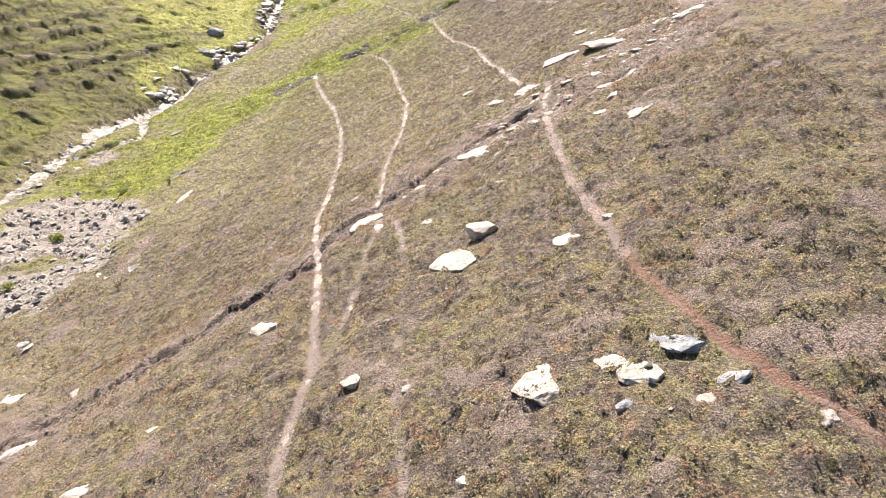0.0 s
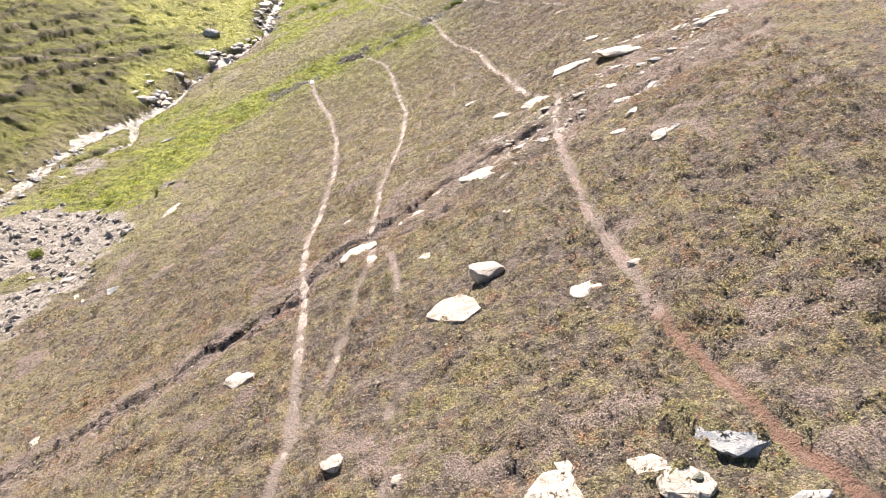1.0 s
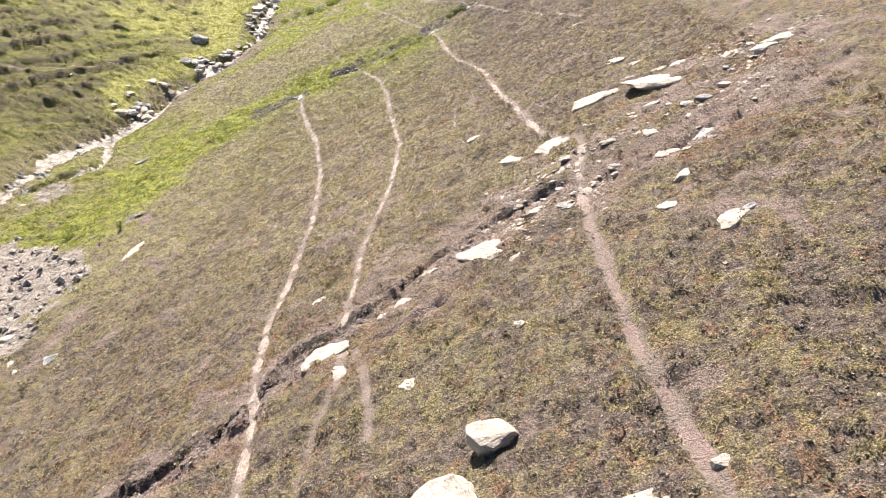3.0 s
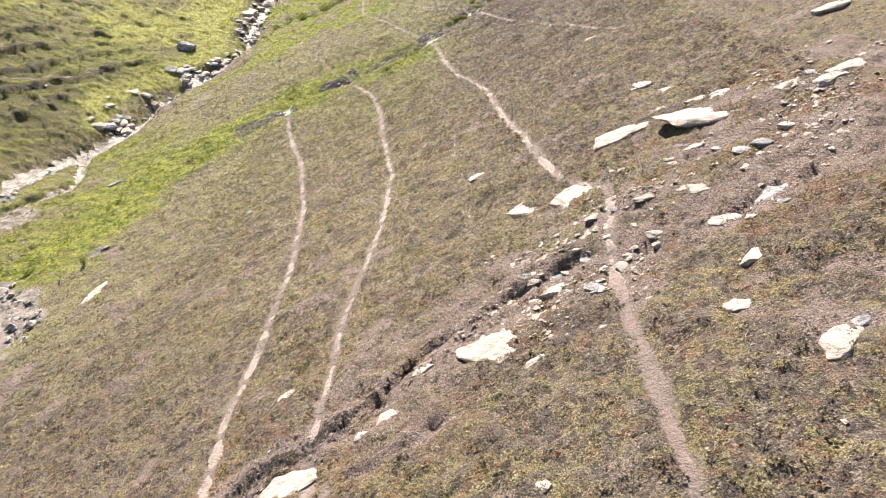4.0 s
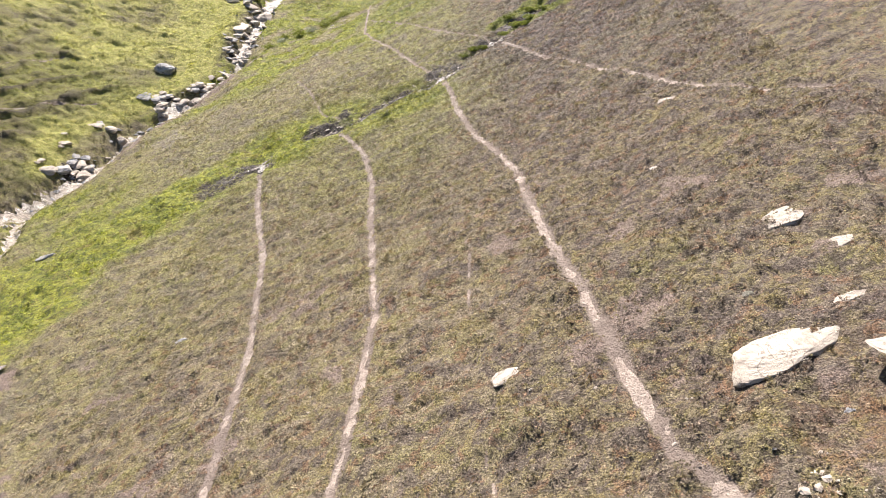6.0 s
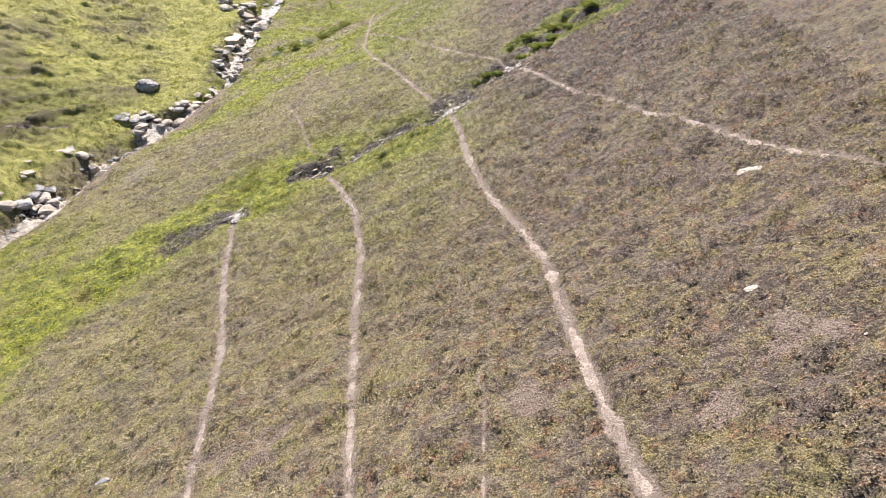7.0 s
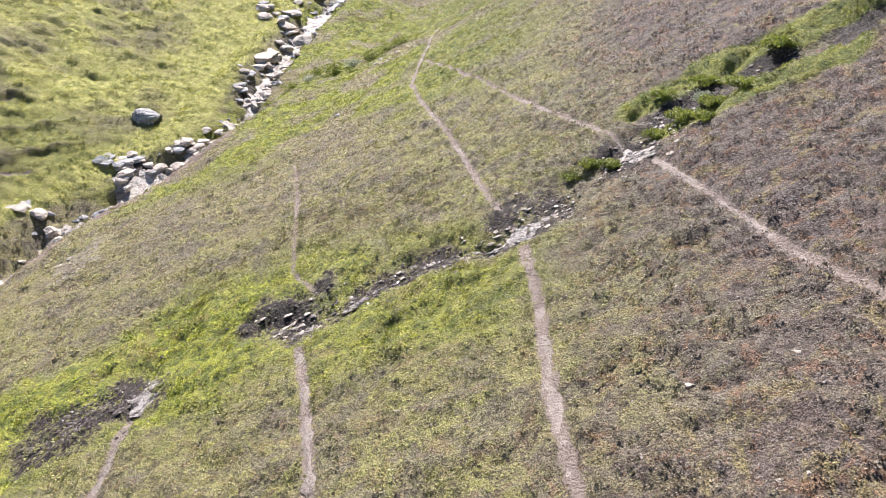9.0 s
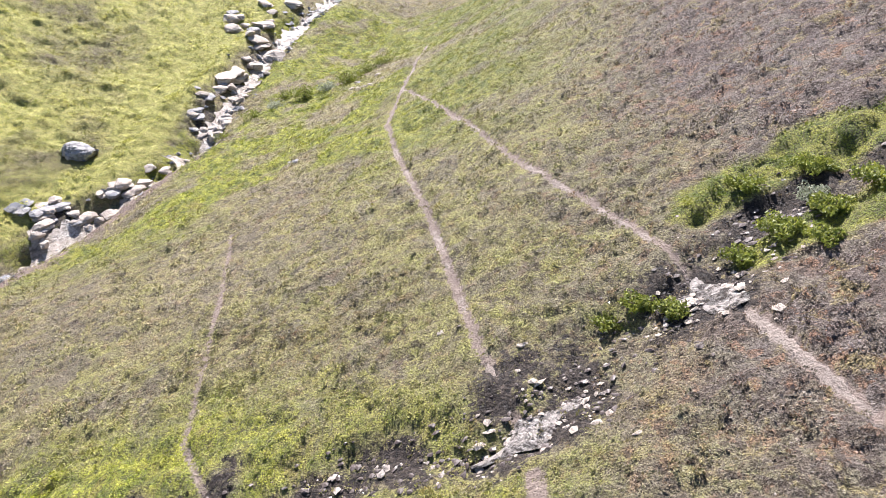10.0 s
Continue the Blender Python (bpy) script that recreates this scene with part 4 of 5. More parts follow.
SLAB = "pale weathered schist slab lying flat in the turf"
ROCKS = (  # x, y, width, depth, height, turn, kind
    (1.50, 8.05, 0.62, 0.8, 0.26, 20, "slab"), (1.69, 8.52, 0.24, 0.62, 0.16, 0, "slab"), (3.68, 8.34, 0.95, 0.78, 0.18, -32, "lichen"),
    (2.98, 7.72, 0.62, 0.55, 0.24, -15, "slab"), (2.70, 8.06, 0.46, 0.60, 0.18, 35, "slab"), (4.14, 7.22, 0.56, 0.30, 0.15, 12, "lichen"),
    (2.73, 7.22, 0.46, 0.22, 0.15, 12, "lichen"), (3.74, 6.97, 0.36, 0.2, 0.14, 0, "slab"), (5.07, 6.43, 0.36, 0.28, 0.3, 10, "slab"),
    (0.32, 6.68, 0.23, 0.2, 0.15, 0, "slab"), (-1.77, 10.02, 0.46, 0.3, 0.2, 0, "slab"), (-0.63, 9.2, 0.22, 0.2, 0.14, 30, "slab"),
    (-4.65, 14.11, 0.8, 0.62, 0.4, -20, "slab"), (-6.7, 11.49, 0.38, 0.24, 0.16, 0, "slab"), (-11.16, 15.76, 0.5, 0.45, 0.34, 0, "slab"),
    (-11.64, 13.34, 1.0, 0.55, 0.4, 15, "slab"), (-14.12, 16.67, 1.1, 0.8, 0.6, 10, "slab"), (-7.9, 10.08, 0.9, 0.42, 0.26, 0, "slab"),
    (0.28, 13.49, 1.06, 1.05, 0.28, 15, "slab"), (0.95, 14.35, 1.0, 0.66, 0.56, 12, "block"), (2.65, 12.47, 0.62, 0.55, 0.36, 15, "slab"),
    (3.63, 12.85, 0.4, 0.2, 0.14, 0, "slab"), (-2.41, 18.9, 1.2, 0.95, 0.34, 20, "slab"), (-1.9, 17.85, 0.56, 0.65, 0.25, 30, "slab"),
    (1.23, 20.75, 1.36, 1.15, 0.36, 5, "slab"), (5.36, 17.91, 0.75, 0.42, 0.34, 35, "slab"), (5.72, 18.25, 0.62, 0.26, 0.26, 25, "lichen"),
    (5.39, 20.6, 0.72, 0.32, 0.22, 8, "slab"), (-0.77, 19.76, 0.5, 0.3, 0.2, 25, "slab"), (-1.2, 19.44, 0.3, 0.34, 0.2, 0, "slab"),
    (-3.08, 21.7, 0.45, 0.28, 0.16, 40, "slab"), (-0.46, 16.47, 0.45, 0.32, 0.16, 30, "slab"), (3.49, 16.8, 0.19, 0.18, 0.2, 0, "slab"),
    (1.54, 17.0, 0.26, 0.2, 0.12, 0, "slab"), (-14.4, 34.8, 0.75, 1.9, 0.4, -25, "slab"), (-14.02, 26.1, 1.25, 0.9, 0.7, 20, "lichen"),
    (-17.33, 28.8, 0.9, 0.5, 0.35, 0, "slab"), (2.18, 26.24, 0.86, 0.85, 0.26, 15, "slab"), (3.29, 25.75, 1.05, 1.15, 0.4, 22, "slab"),
    (1.16, 30.2, 0.76, 0.42, 0.24, 15, "slab"), (4.93, 28.5, 1.65, 0.75, 0.40, 16, "slab"), (6.6, 27.4, 2.75, 1.5, 0.50, -4, "ledge"),
    (6.45, 22.77, 1.2, 0.75, 0.5, 30, "lichen"), (6.31, 22.05, 0.42, 0.22, 0.2, 10, "lichen"), (6.28, 32.17, 0.85, 0.6, 0.28, 30, "slab"),
    (9.1, 26.57, 0.95, 0.45, 0.3, 12, "slab"), (9.8, 26.94, 1.3, 0.6, 0.38, 10, "slab"), (8.49, 27.11, 0.5, 0.36, 0.25, 0, "slab"),
    (11.5, 31.9, 1.2, 0.5, 0.3, 5, "slab"), (2.38, 22.02, 0.65, 0.3, 0.2, 8, "slab"), (-0.17, 20.9, 0.46, 0.22, 0.16, 30, "slab"),
    (1.77, 19.85, 0.48, 0.24, 0.16, 20, "slab"), (4.95, 30.1, 0.55, 0.42, 0.36, 0, "dark"), (5.16, 27.1, 0.32, 0.34, 0.42, 0, "lichen"),
    (5.92, 25.77, 0.58, 0.34, 0.26, 15, "slab"), (6.61, 30.8, 0.48, 0.3, 0.16, 0, "slab"), (6.92, 28.98, 0.6, 0.26, 0.16, 5, "slab"),
    (6.06, 29.19, 0.6, 0.26, 0.16, 5, "slab"), (7.5, 28.7, 0.6, 0.34, 0.2, 0, "slab"), (2.15, 25.48, 0.27, 0.18, 0.12, 0, "slab"),
    (-19.78, 48.09, 1.4, 0.5, 0.4, 10, "lichen"), (6.4, 40.8, 0.9, 0.3, 0.14, -12, "slab"), (5.1, 36.7, 0.46, 0.2, 0.12, 0, "slab"),
    (-8.53, 37.37, 0.48, 0.3, 0.2, 0, "lichen"), (-11.23, 70.96, 0.7, 0.5, 0.5, 0, "lichen"), (-25.1, 76.4, 2.3, 1.5, 1.35, 10, "boulder"),
    (-2.86, 49.3, 0.2, 0.12, 0.08, 0, "slab"), (1.78, 48.4, 0.19, 0.14, 0.12, 0, "slab"), (1.03, 47.2, 0.13, 0.11, 0.1, 0, "slab"),
    (2.48, 46.45, 0.13, 0.11, 0.1, 0, "slab"), (2.79, 46.5, 0.13, 0.11, 0.1, 0, "slab"), (3.1, 48.5, 0.14, 0.12, 0.1, 0, "slab"),
    (-2.91, 57.6, 0.18, 0.14, 0.12, 0, "slab"), (-0.24, 44.5, 0.13, 0.11, 0.1, 0, "slab"), (-1.35, 56.75, 0.19, 0.16, 0.16, 0, "slab"),
    (1.09, 53.85, 0.14, 0.12, 0.1, 0, "slab"), (0.3, 54.35, 0.18, 0.12, 0.1, 0, "slab"),
    (6.63, 24.57, 0.45, 0.27, 0.13, -5, "slab"),
    (5.23, 23.54, 0.64, 0.39, 0.19, -25, "slab"),
    (5.43, 22.25, 0.60, 0.36, 0.18, 0, "slab"),
    (3.01, 21.29, 0.38, 0.23, 0.12, -5, "slab"),
    (4.75, 19.44, 0.56, 0.34, 0.17, 5, "slab"),
    (2.50, 19.40, 0.19, 0.11, 0.12, -10, "slab"),
    (3.45, 21.11, 0.27, 0.16, 0.12, 15, "slab"),
    (2.91, 20.14, 0.22, 0.13, 0.12, -15, "slab"),
    (4.03, 23.13, 0.27, 0.16, 0.12, -15, "slab"),
    (4.50, 23.39, 0.23, 0.14, 0.12, 0, "slab"),
    (3.99, 23.76, 0.24, 0.14, 0.12, -5, "slab"),
    (1.58, 22.12, 0.31, 0.19, 0.12, -15, "slab"),
    (5.54, 24.45, 0.30, 0.18, 0.12, -25, "slab"),
    (5.30, 25.25, 0.29, 0.17, 0.12, -25, "slab"),
    (6.01, 24.53, 0.30, 0.18, 0.12, -10, "slab"),
    (4.32, 22.22, 0.33, 0.20, 0.12, 5, "slab"),
    (3.46, 23.05, 0.27, 0.16, 0.12, 15, "slab"),
    (7.68, 25.08, 0.50, 0.30, 0.15, -25, "slab"),
    (7.25, 28.32, 0.53, 0.32, 0.16, 20, "slab"),
    (2.89, 22.93, 0.26, 0.16, 0.12, -5, "slab"),
)
KINDS = {  # material, label, flatness, how upright it stands
    "slab": (PALE, SLAB, 0.88, 0.3), "lichen": (GREY, "grey rock mottled with lichen, half sunk in the turf", 0.8, 0.0),
    "block": (PALE, "angular pale block with a shaded bluish face beside a slab", 0.85, 0.75), "ledge": (PALE, "long pale rock ledge with an overhanging shaded edge", 0.95, 0.6),
    "dark": (DARK, "dark mossy stone in the yellow grass", 0.3, 0.0), "boulder": (GREY, "big rounded grey boulder alone in the green meadow", 0.2, 0.6),
}
for k, (x, y, w, d, h, turn, kind) in enumerate(ROCKS):
    material, label, flat, upright = KINDS[kind]
    if kind == "slab" and w < 0.3:
        label = "small pale stone lying in the short grass"
    big = w > 0.8
    if kind == "slab":
        w, d = 1.2 * w, 1.2 * d
    rock(x, y, w, d, h, material, label, 11 + k, turn, flat, "boulder" if kind == "boulder" else "rock", "boulder" if kind == "boulder" else "rock", cuts=4 if big else 3, upright=upright, sink={"block": 0.2, "ledge": 0.37}.get(kind))
# a dark cobble resting on the slab by the red path
top = rock(3.13, 7.66, 0.16, 0.14, 0.13, DARK, "round dark cobble lying on a pale slab", 401, 0, 0.2, "cobble", "cobble", sink=-0.15)

# stones of the brook: knots of boulders at the steps in its bed
KNOTS = (  # x, y, spread, count, size
    (-26.2, 61.3, 1.5, 18, 1.5), (-24.4, 60.9, 1.1, 16, 1.3), (-26.3, 66.8, 0.8, 6, 1.6), (-25.6, 63.8, 1.8, 9, 0.8), (-23.6, 71.4, 1.4, 20, 1.15), (-22.3, 72.6, 1.2, 12, 0.9), (-20.9, 74.3, 1.5, 24, 1.1), (-20.4, 77.0, 1.1, 12, 0.9),
    (-20.9, 81.8, 1.1, 16, 1.1), (-21.5, 84.5, 1.0, 10, 1.3), (-21.8, 87.4, 0.6, 4, 2.2), (-22.2, 92.6, 1.4, 11, 1.6), (-24.4, 95.4, 1.6, 9, 1.8), (-22.2, 66.2, 1.0, 8, 0.5), (-18.4, 60.2, 1.3, 12, 0.45),
    (-27.0, 48.0, 1.0, 6, 0.7), (-12.2, 81.2, 1.2, 10, 0.6), (-11.0, 82.4, 1.2, 8, 0.6), (-22.0, 99.0, 2.0, 8, 1.6), (-34.0, 52.0, 6.0, 6, 0.35), (-32.0, 72.0, 5.0, 6, 0.35), (-29.5, 62.0, 3.0, 5, 0.35),
    (-26.8, 43.0, 1.6, 8, 0.6), (-15.2, 26.5, 1.0, 6, 0.5), (-17.0, 30.0, 2.5, 9, 0.5), (-15.3, 21.5, 1.2, 6, 0.55),
)
rng = random.Random(5)
forms = []
for k in range(9):
    form = rock_mesh(700 + k, 1.0, rng.uniform(0.6, 0.95), rng.uniform(0.3, 0.6), rng.uniform(0.35, 0.7), 2, under=0.0)
    form.materials.append(GREY if k % 4 == 0 else PALE)
    forms.append(form)


def loose(form, x, y, size, turn, label, group, name="stone", lift=0.0, low=1.0):
    ob = new(name, forms[form])
    ob.matrix_world = seat(x, y, 0.20 * size * low - lift, turn, 0.55) @ Matrix.Diagonal((size, size, size * low, 1))
    return tagged(ob, label, "stone", group)


for x, y, spread, count, size in KNOTS:
    for _ in range(count):
        a, r = rng.uniform(0, 2 * math.pi), spread * math.sqrt(rng.random())
        s = size * rng.uniform(0.3, 1.25)
        if s < 0.25 + 0.3 * size:
            continue
        loose(rng.randrange(9), x + r * math.cos(a) * 1.2, y + r * math.sin(a), s, rng.uniform(0, 360), "grey and pale tumbled stone in the brook bed" if size > 0.5 else "pale stone lying in the streamside grass", "stones along the brook", low=rng.uniform(0.45, 0.8))

# single boulders standing in the water
q, side = along(STREAM[7:16], 0.05)
for _ in range(34):
    k = rng.randrange(len(q))
    off = rng.gauss(0, 0.55)
    loose(rng.randrange(9), q[k, 0] + side[k, 0] * off, q[k, 1] + side[k, 1] * off, rng.uniform(0.5, 1.15), rng.uniform(0, 360), "wet pale boulder standing in the brook", "stones along the brook", lift=0.12)

# the scree below the ledge: its larger stones
SCREE = ((2.4, 22.6), (4.2, 23.6), (6.0, 24.8), (9.5, 27.3))
made = 0
while made < 75:
    x, y = rng.uniform(1.8, 9.5), rng.uniform(20.5, 29)
    if float(away(np.array(x), np.array(y), SCREE)) > 1.7 * rng.random() ** 0.6:
        continue
    loose(rng.choice((1, 2, 4, 5, 7, 8, 0, 4)), x, y, 0.13 + 0.42 * rng.random() ** 2.2, rng.uniform(0, 360), "pale broken stone in the scree", "stones of the scree", low=0.45)
    made += 1
made = 0
while made < 25:
    u = rng.random()
    x = -9 + 16 * u
    y = float(np.interp(x, [p[0] for p in DITCH], [p[1] for p in DITCH])) + rng.gauss(0, 0.45)
    loose(rng.choice((1, 2, 4, 5, 7, 8)), x, y, rng.uniform(0.08, 0.24), rng.uniform(0, 360), "pale stone at the edge of the eroded ditch", "stones along the ditch", low=0.5)
    made += 1


def pebbles(name, places, sizes, material, label, seed, kind="stuff", low=1.0):
    """Many small angular stones in one mesh."""
    r = np.random.RandomState(seed)
    base = np.array([(1, 0, 0), (0.3, 0.9, 0.1), (-0.8, 0.6, 0), (-0.9, -0.5, 0.1), (0.2, -0.95, 0), (0.1, 0.1, 0.75), (-0.3, -0.2, 0.65), (0, 0, -0.5)], float)
    tri = np.array([(0, 1, 5), (1, 2, 5), (2, 6, 5), (2, 3, 6), (3, 4, 6), (4, 5, 6), (4, 0, 5), (1, 0, 7), (2, 1, 7), (3, 2, 7), (4, 3, 7), (0, 4, 7)])
    n = len(places)
    a = r.uniform(0, 2 * np.pi, n)
    v = base[None] * (1 + 0.3 * np.clip(r.randn(n, 8, 1), -1.4, 1.4)) * (sizes[:, None, None] * 0.5) * np.stack([np.ones(n), r.uniform(0.55, 1, n), low * r.uniform(0.4, 0.9, n)], 1)[:, None, :]
    vx = v[..., 0] * np.cos(a)[:, None] - v[..., 1] * np.sin(a)[:, None]
    vy = v[..., 0] * np.sin(a)[:, None] + v[..., 1] * np.cos(a)[:, None]
    X, Y = places[:, :1] + vx, places[:, 1:2] + vy
    e = 0.3
    gx = (slope_form(places[:, 0] + e, places[:, 1]) - slope_form(places[:, 0] - e, places[:, 1])) / (2 * e)
    Zp = height(places[:, 0], places[:, 1])[:, None] + v[..., 2] + gx[:, None] * vx + 0.1 * sizes[:, None]
    f = (tri[None] + 8 * np.arange(n)[:, None, None]).reshape(-1, 3)
    me = mesh_from(name, np.stack([X, Y, Zp], 2).reshape(-1, 3), f, material)
    me.polygons.foreach_set("use_smooth", np.zeros(len(f), bool))
    return tagged(new(name, me), label, "stones", kind=kind)


r = np.random.RandomState(3)
p = np.stack([r.uniform(0.5, 11, 12000), r.uniform(19, 31, 12000)], 1)
keep = away(p[:, 0], p[:, 1], SCREE) < 2.6 * r.rand(12000) ** 0.6
p = p[keep]
keep = r.rand(len(p)) < smooth(swell(p[:, 0], p[:, 1], 0.8, 2) + 0.4 * swell(p[:, 0], p[:, 1], 0.3, 5), -0.3, 0.5)
p = p[keep][:2400]
pebbles("scree_pebbles", p, 0.03 + 0.14 * r.rand(len(p)) ** 2.4, PALE, "pale and grey rubble strewn over dark earth", 1, low=0.6)
p = np.stack([r.uniform(-13, 10, 900), r.uniform(4, 60, 900)], 1)
pebbles("loose_pebbles", p, r.uniform(0.025, 0.075, len(p)), PALE, "small pale stones scattered in the turf", 2)
u = r.rand(500)
line = np.array(DITCH)
t = np.interp(u, np.linspace(0, 1, len(line)), np.arange(len(line)))
p = np.stack([np.interp(t, np.arange(len(line)), line[:, 0]), np.interp(t, np.arange(len(line)), line[:, 1])], 1) + r.randn(500, 2) * 0.5
pebbles("ditch_pebbles", p, r.uniform(0.03, 0.08, 500), PALE, "broken stones along the eroded ditch", 3)
p = np.stack([-20.9 + 5.2 * r.uniform(-1, 1, 4200), 31.2 + 9.4 * r.uniform(-1, 1, 4200)], 1)
p = p[cover(p[:, 0], p[:, 1])["gravel"] > 0.25 + 0.5 * r.rand(4200)][:1150]
pebbles("gravel_bar", p, 0.06 + 0.46 * r.rand(len(p)) ** 3.5, BAR, "grey and pale gravel bar of mixed cobbles beside the brook", 4)
q, side = along(STREAM, 0.05)
q, side = q[q[:, 1] > 38], side[q[:, 1] > 38]
pick = r.randint(0, len(q), 1500)
p = q[pick] + side[pick] * (r.randn(1500, 1) * 0.6)
ok = r.rand(1500) < 0.25 + 0.75 * smooth(swell(p[:, 0], p[:, 1], 3.0, 2), -0.2, 0.4)
p = p[ok]
pebbles("brook_stones", p, 0.08 + 0.5 * r.rand(len(p)) ** 2.4, GREY, "cobbles and stones lining the brook", 5)
q, side = along(RIVULET, 0.05)
pick = r.randint(0, len(q), 260)
p = q[pick] + side[pick] * (r.randn(260, 1) * 0.3)
p = p[swell(p[:, 0], p[:, 1], 1.1, 3) > 0.15]
pebbles("seep_stones", p, 0.03 + 0.16 * r.rand(len(p)) ** 2.5, BAR, "wet pale stones in the trampled seep", 6, low=0.7)


soil = Graph("trampled_mud")
soil.put(soil.bsdf.inputs["Base Color"], soil.mix(soil.noise(6.0, 4, 0.7), (0.034, 0.026, 0.024), (0.125, 0.098, 0.088)))
soil.put(soil.bsdf.inputs["Roughness"], soil.step(soil.noise(14.0), 0.4, 0.6, 0.3, 0.8))
MUD = soil.mat
q, side = along(RIVULET[3:], 0.05)
pick = r.randint(0, len(q), 600)
p = np.concatenate([q[pick] + side[pick] * (r.randn(600, 1) * 0.45), np.array([(-6.7, 53.6), (-10.6, 51.6), (-11.6, 50.8)])[r.randint(0, 3, 500)] + r.randn(500, 2) * (0.8, 0.6)])
pebbles("mud_clods", p, 0.04 + 0.11 * r.rand(len(p)) ** 1.5, MUD, "dark hoof-trampled mud clods in the seep", 8, low=0.6)
u = r.randint(0, 10, 1700)
line = np.array(DITCH[:11])
f = r.rand(1700, 1)
p = line[u] * (1 - f) + line[u + 1] * f + r.randn(1700, 2) * (0.22, 0.25) + (0.08, -0.2)
crumb = Graph("crumbled_earth")
crumb.put(crumb.bsdf.inputs["Base Color"], crumb.mix(crumb.noise(5.0, 4, 0.7), (0.120, 0.088, 0.080), (0.270, 0.205, 0.185)))
crumb.bsdf.inputs["Roughness"].default_value = 0.95
pebbles("ditch_clods", p, 0.03 + 0.08 * r.rand(1700) ** 1.7, crumb.mat, "brown crumbled soil along the eroded ditch", 9, low=0.7)
spots = ((2.3, 57.6), (1.5, 57.1), (0.9, 56.65), (-0.5, 55.5), (-0.9, 55.0), (-1.5, 54.8), (-6.5, 53.4), (-6.9, 53.8))
pick = r.randint(0, 8, 260)
p = np.array(spots)[pick] + r.randn(260, 2) * (0.40, 0.26)
pebbles("puddle_stones", p, 0.04 + 0.17 * r.rand(260) ** 2.2, PALE, "flat pale stones standing in the seep water", 7, low=0.6)


# ---- plants ----
def part(name, me, parent, label=""):
    ob = new(name, me)
    ob.parent = parent
    if label:
        ob["label"] = label
    return ob


def shrub(x, y, radius, tall, seed, leaf, label, leaves=700):
    r = np.random.RandomState(seed)
    root = new("shrub")
    root.location = (x, y, float(height(x, y)) - 0.02)
    for _ in range(5):
        a, lean = r.uniform(0, 6.28), r.uniform(0.3, 0.9)
        tip = Vector((math.cos(a) * radius * lean, math.sin(a) * radius * lean, tall * r.uniform(0.6, 0.95)))
        m = Matrix.Translation(tip / 2) @ tip.to_track_quat("Z", "Y").to_matrix().to_4x4()
        bm = bmesh.new()
        bmesh.ops.create_cone(bm, segments=5, radius1=0.012 + 0.01 * radius, radius2=0.004, depth=tip.length, matrix=m)
        me = bpy.data.meshes.new("stem")
        bm.to_mesh(me)
        bm.free()
        me.materials.append(BARK)
        part("stem", me, root)
    d = r.randn(leaves, 3)
    d /= np.linalg.norm(d, axis=1)[:, None]
    lump = 0.75 + 0.35 * np.sin(d[:, 0] * 5 + seed) * np.cos(d[:, 1] * 4 + seed)
    c = d * (r.rand(leaves, 1) ** 0.4) * lump[:, None] * (radius, radius, tall * 0.55)
    c[:, 2] = np.abs(c[:, 2] + tall * 0.35)
    s = r.uniform(0.022, 0.045, (leaves, 1)) * (0.6 + radius)
    u = r.randn(leaves, 3)
    u /= np.linalg.norm(u, axis=1)[:, None]
    w = np.cross(u, r.randn(leaves, 3))
    w /= np.linalg.norm(w, axis=1)[:, None]
    v = np.stack([c - u * s, c + w * s * 0.45, c + u * s, c - w * s * 0.45], 1).reshape(-1, 3)
    part("leaves", mesh_from("leaves", v, np.arange(4 * leaves).reshape(-1, 4), leaf), root)
    return tagged(root, label, "shrub")


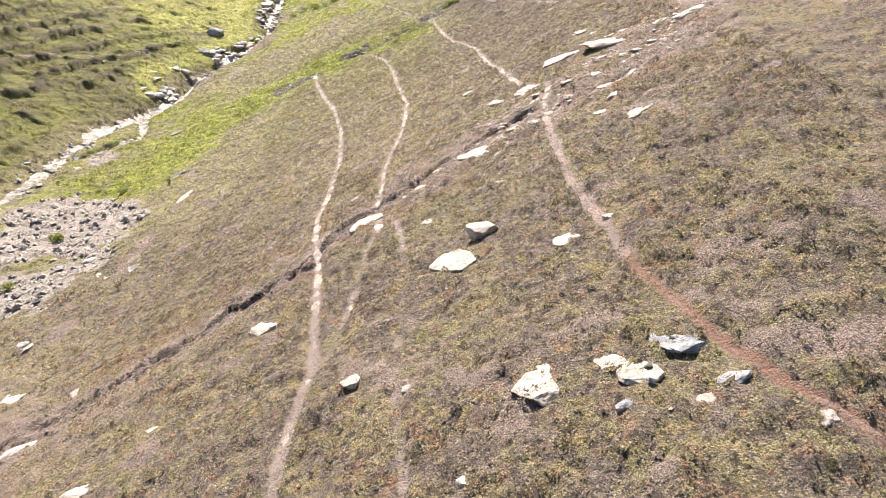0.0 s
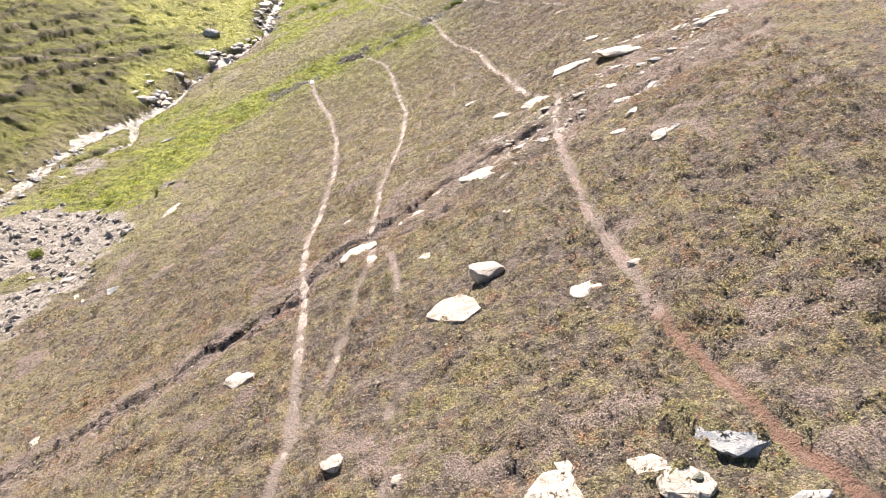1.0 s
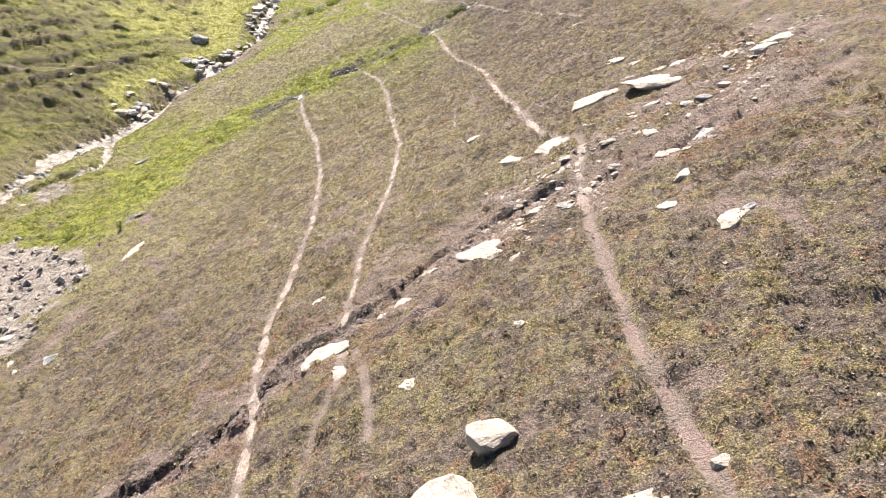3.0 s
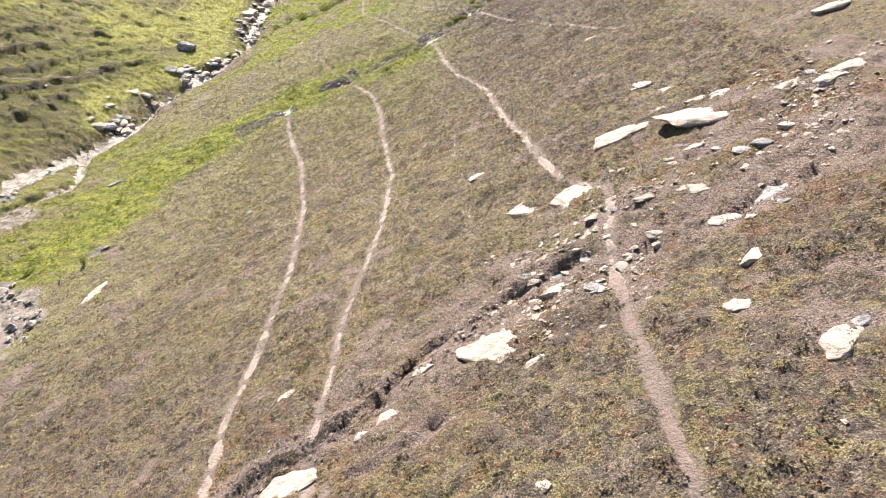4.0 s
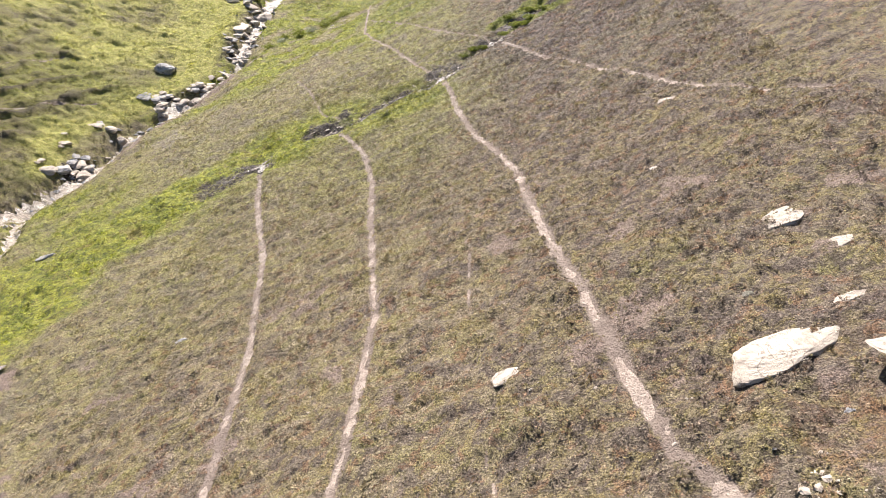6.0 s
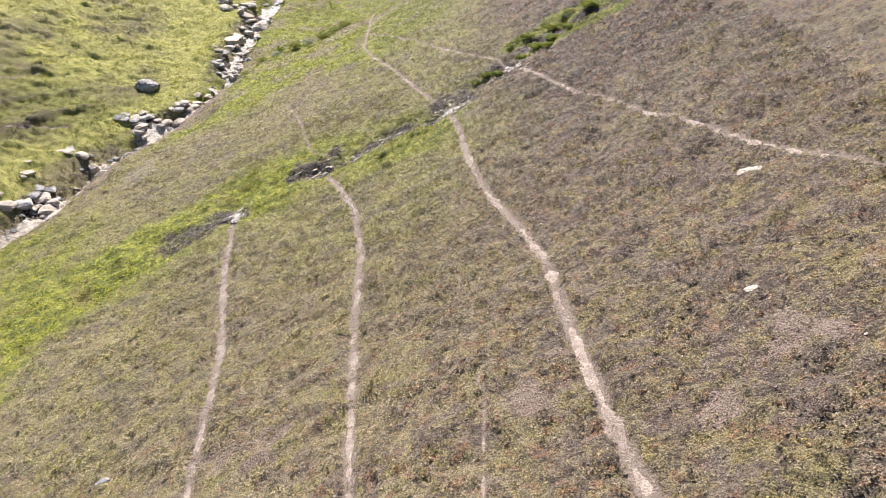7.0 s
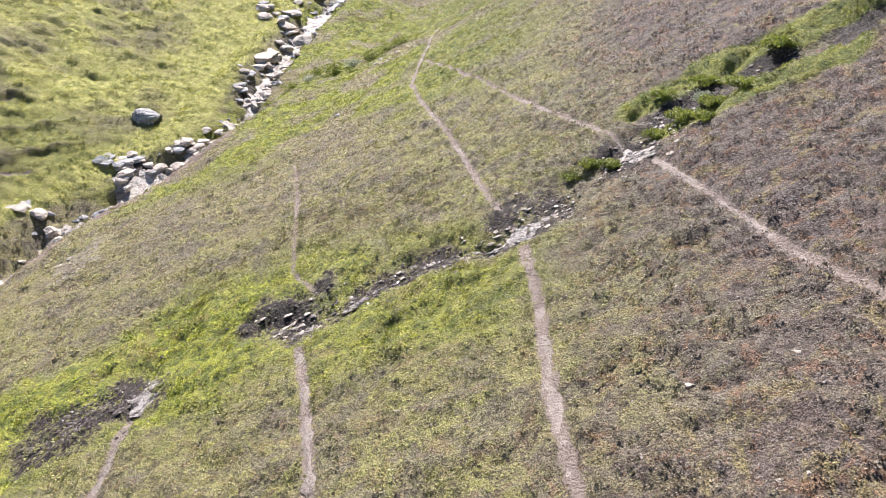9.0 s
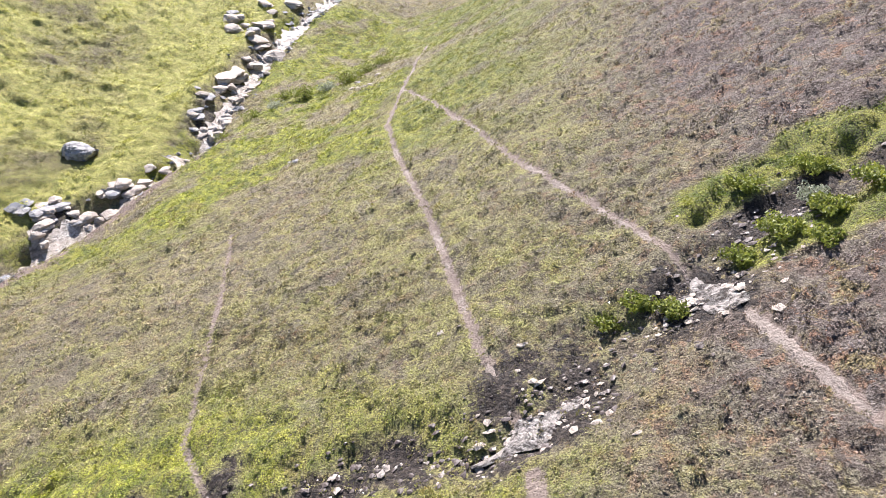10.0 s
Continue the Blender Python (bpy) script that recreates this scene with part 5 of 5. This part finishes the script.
GREEN_BUSH, GREY_BUSH = "low green leafy shrub beside the muddy seep", "silvery grey willow scrub over the seep"
for k, (x, y, radius, tall, leaf, label, leaves) in enumerate((
    (2.1, 57.75, 0.42, 0.24, LEAF, GREEN_BUSH, 1500), (2.75, 58.1, 0.5, 0.3, LEAF, GREEN_BUSH, 1900), (3.45, 58.3, 0.5, 0.26, LEAF, GREEN_BUSH, 1900),
    (4.2, 58.55, 0.55, 0.3, LEAF, GREEN_BUSH, 2000), (3.2, 57.5, 0.4, 0.2, LEAF, GREEN_BUSH, 1300), (0.5, 57.15, 0.4, 0.26, LEAF, GREEN_BUSH, 1400), (0.95, 56.75, 0.35, 0.24, LEAF, GREEN_BUSH, 1200),
    (0.0, 56.9, 0.3, 0.18, LEAF, GREEN_BUSH, 900), (3.3, 58.85, 0.35, 0.4, SILVER, GREY_BUSH, 900), (2.4, 59.5, 0.45, 0.22, LEAF, GREEN_BUSH, 1400), (3.5, 59.7, 0.5, 0.22, LEAF, GREEN_BUSH, 1500),
    (5.2, 59.8, 0.55, 0.24, LEAF, GREEN_BUSH, 1500), (-13.0, 84.0, 1.1, 0.9, LEAF, "dark green willow shrub above the brook", 1100),
    (-15.2, 82.6, 1.0, 0.8, LEAF, "dark green willow shrub above the brook", 1000), (-12.4, 85.6, 0.9, 0.8, LEAF, "dark green willow shrub above the brook", 900),
    (-16.4, 81.3, 0.7, 0.6, SILVER, "grey green willow shrub above the brook", 700), (-21.15, 32.6, 0.55, 0.5, LEAF, "round green shrub alone on the gravel bar", 900),
    (-20.8, 27.2, 0.45, 0.45, LEAF, "round green shrub alone on the gravel bar", 700), (-20.0, 38.6, 0.5, 0.4, LEAF, "low green shrub at the gravel's edge", 600),
    (-14.2, 83.6, 0.8, 0.6, SILVER, "grey green willow shrub above the brook", 700), (-17.3, 80.4, 0.8, 0.5, LEAF, "low willow shrub on the brook's bank", 700),
    (-11.6, 86.6, 0.9, 0.8, LEAF, "dark green willow shrub above the brook", 900), (-13.6, 81.6, 0.6, 0.4, LEAF, "low willow shrub on the brook's bank", 500),
    (-18.2, 78.6, 0.7, 0.4, LEAF, "low willow shrub on the brook's bank", 500), (-16.6, 83.4, 0.8, 0.6, LEAF, "dark green willow shrub above the brook", 800),
    (-16.6, 37.6, 0.2, 0.7, LEAF, "small upright green shrub below the bank", 300),
)):
    shrub(x, y, radius, tall, 40 + k, leaf, label, leaves)


def turf(name, n, box, blades, lo, hi, seed, label):
    """Low cushions of short leaves over a stretch of the slope, fewer on bare ground."""
    r = np.random.RandomState(seed)
    x, y = r.uniform(box[0], box[1], n), r.uniform(box[2], box[3], n)
    c = cover(x, y)
    want = (1 - 0.92 * c["trail"]) * (1 - 0.8 * c["mud_shade"]) * (1 - 0.6 * c["bare"]) * (1 - 0.93 * c["gravel"]) * (0.82 + 0.4 * swell(x, y, 0.6, 3) + 0.2 * swell(x, y, 0.25, 2))
    ok = r.rand(n) < want
    x, y = x[ok], y[ok]
    n = len(x)
    c = {k: v[ok] for k, v in c.items()}
    z = height(x, y, c)
    e = 0.2
    gx, gy = (slope_form(x + e, y) - slope_form(x - e, y)) / (2 * e), (slope_form(x, y + e) - slope_form(x, y - e)) / (2 * e)
    wide = (lo + (hi - lo) * r.rand(n) ** 1.6) * (0.9 + 0.35 * swell(x, y, 0.7, 4))
    a, out = r.uniform(0, 6.283, (n, blades)), np.sqrt(r.rand(n, blades))
    dx, dy = np.cos(a) * out * wide[:, None], np.sin(a) * out * wide[:, None]
    foot = np.stack([x[:, None] + dx, y[:, None] + dy, z[:, None] + gx[:, None] * dx + gy[:, None] * dy + 0.85 * wide[:, None] * (1 - out**2) - 0.008], -1)
    turn, lean = a + 0.7 * r.randn(n, blades), np.clip(0.15 + 1.0 * out + 0.3 * r.randn(n, blades), 0.0, 1.45)
    length = wide[:, None] * r.uniform(0.28, 0.62, (n, blades))
    tip = np.stack([np.cos(turn) * np.sin(lean), np.sin(turn) * np.sin(lean), np.cos(lean)], -1) * length[..., None]
    flat = np.stack([-np.sin(turn), np.cos(turn), 0.4 * r.randn(n, blades)], -1) * (length * r.uniform(0.32, 0.52, (n, blades)))[..., None]
    v = np.stack([foot + flat, foot + tip, foot - flat], 2).reshape(-1, 3)
    me = mesh_from(name, v, np.arange(3 * n * blades).reshape(-1, 3), GRASS)
    c["own"] = r.rand(n)
    kinds = ("lush", "green", "heath", "meadow", "straw", "steps", "rust", "own")
    give(me, {k: np.repeat(c[k], 3 * blades) for k in kinds}, kinds)
    return tagged(new(name, me), label, "grass", kind="stuff")


turf("turf_grass", 118000, (-11, 9.5, 4.5, 60.5), 17, 0.03, 0.085, 8, "short dry olive and ochre pasture grass")
turf("hillside_grass", 30000, (-24, -11, 10, 122), 14, 0.06, 0.14, 9, "short yellow green grass of the lower slope")
turf("far_grass", 26000, (-11, 9.5, 60.5, 118), 13, 0.06, 0.13, 10, "short grey green grass of the far slope")
turf("meadow_grass", 26000, (-48, -23, 40, 104), 12, 0.08, 0.18, 11, "bright green and brown meadow grass beyond the brook")
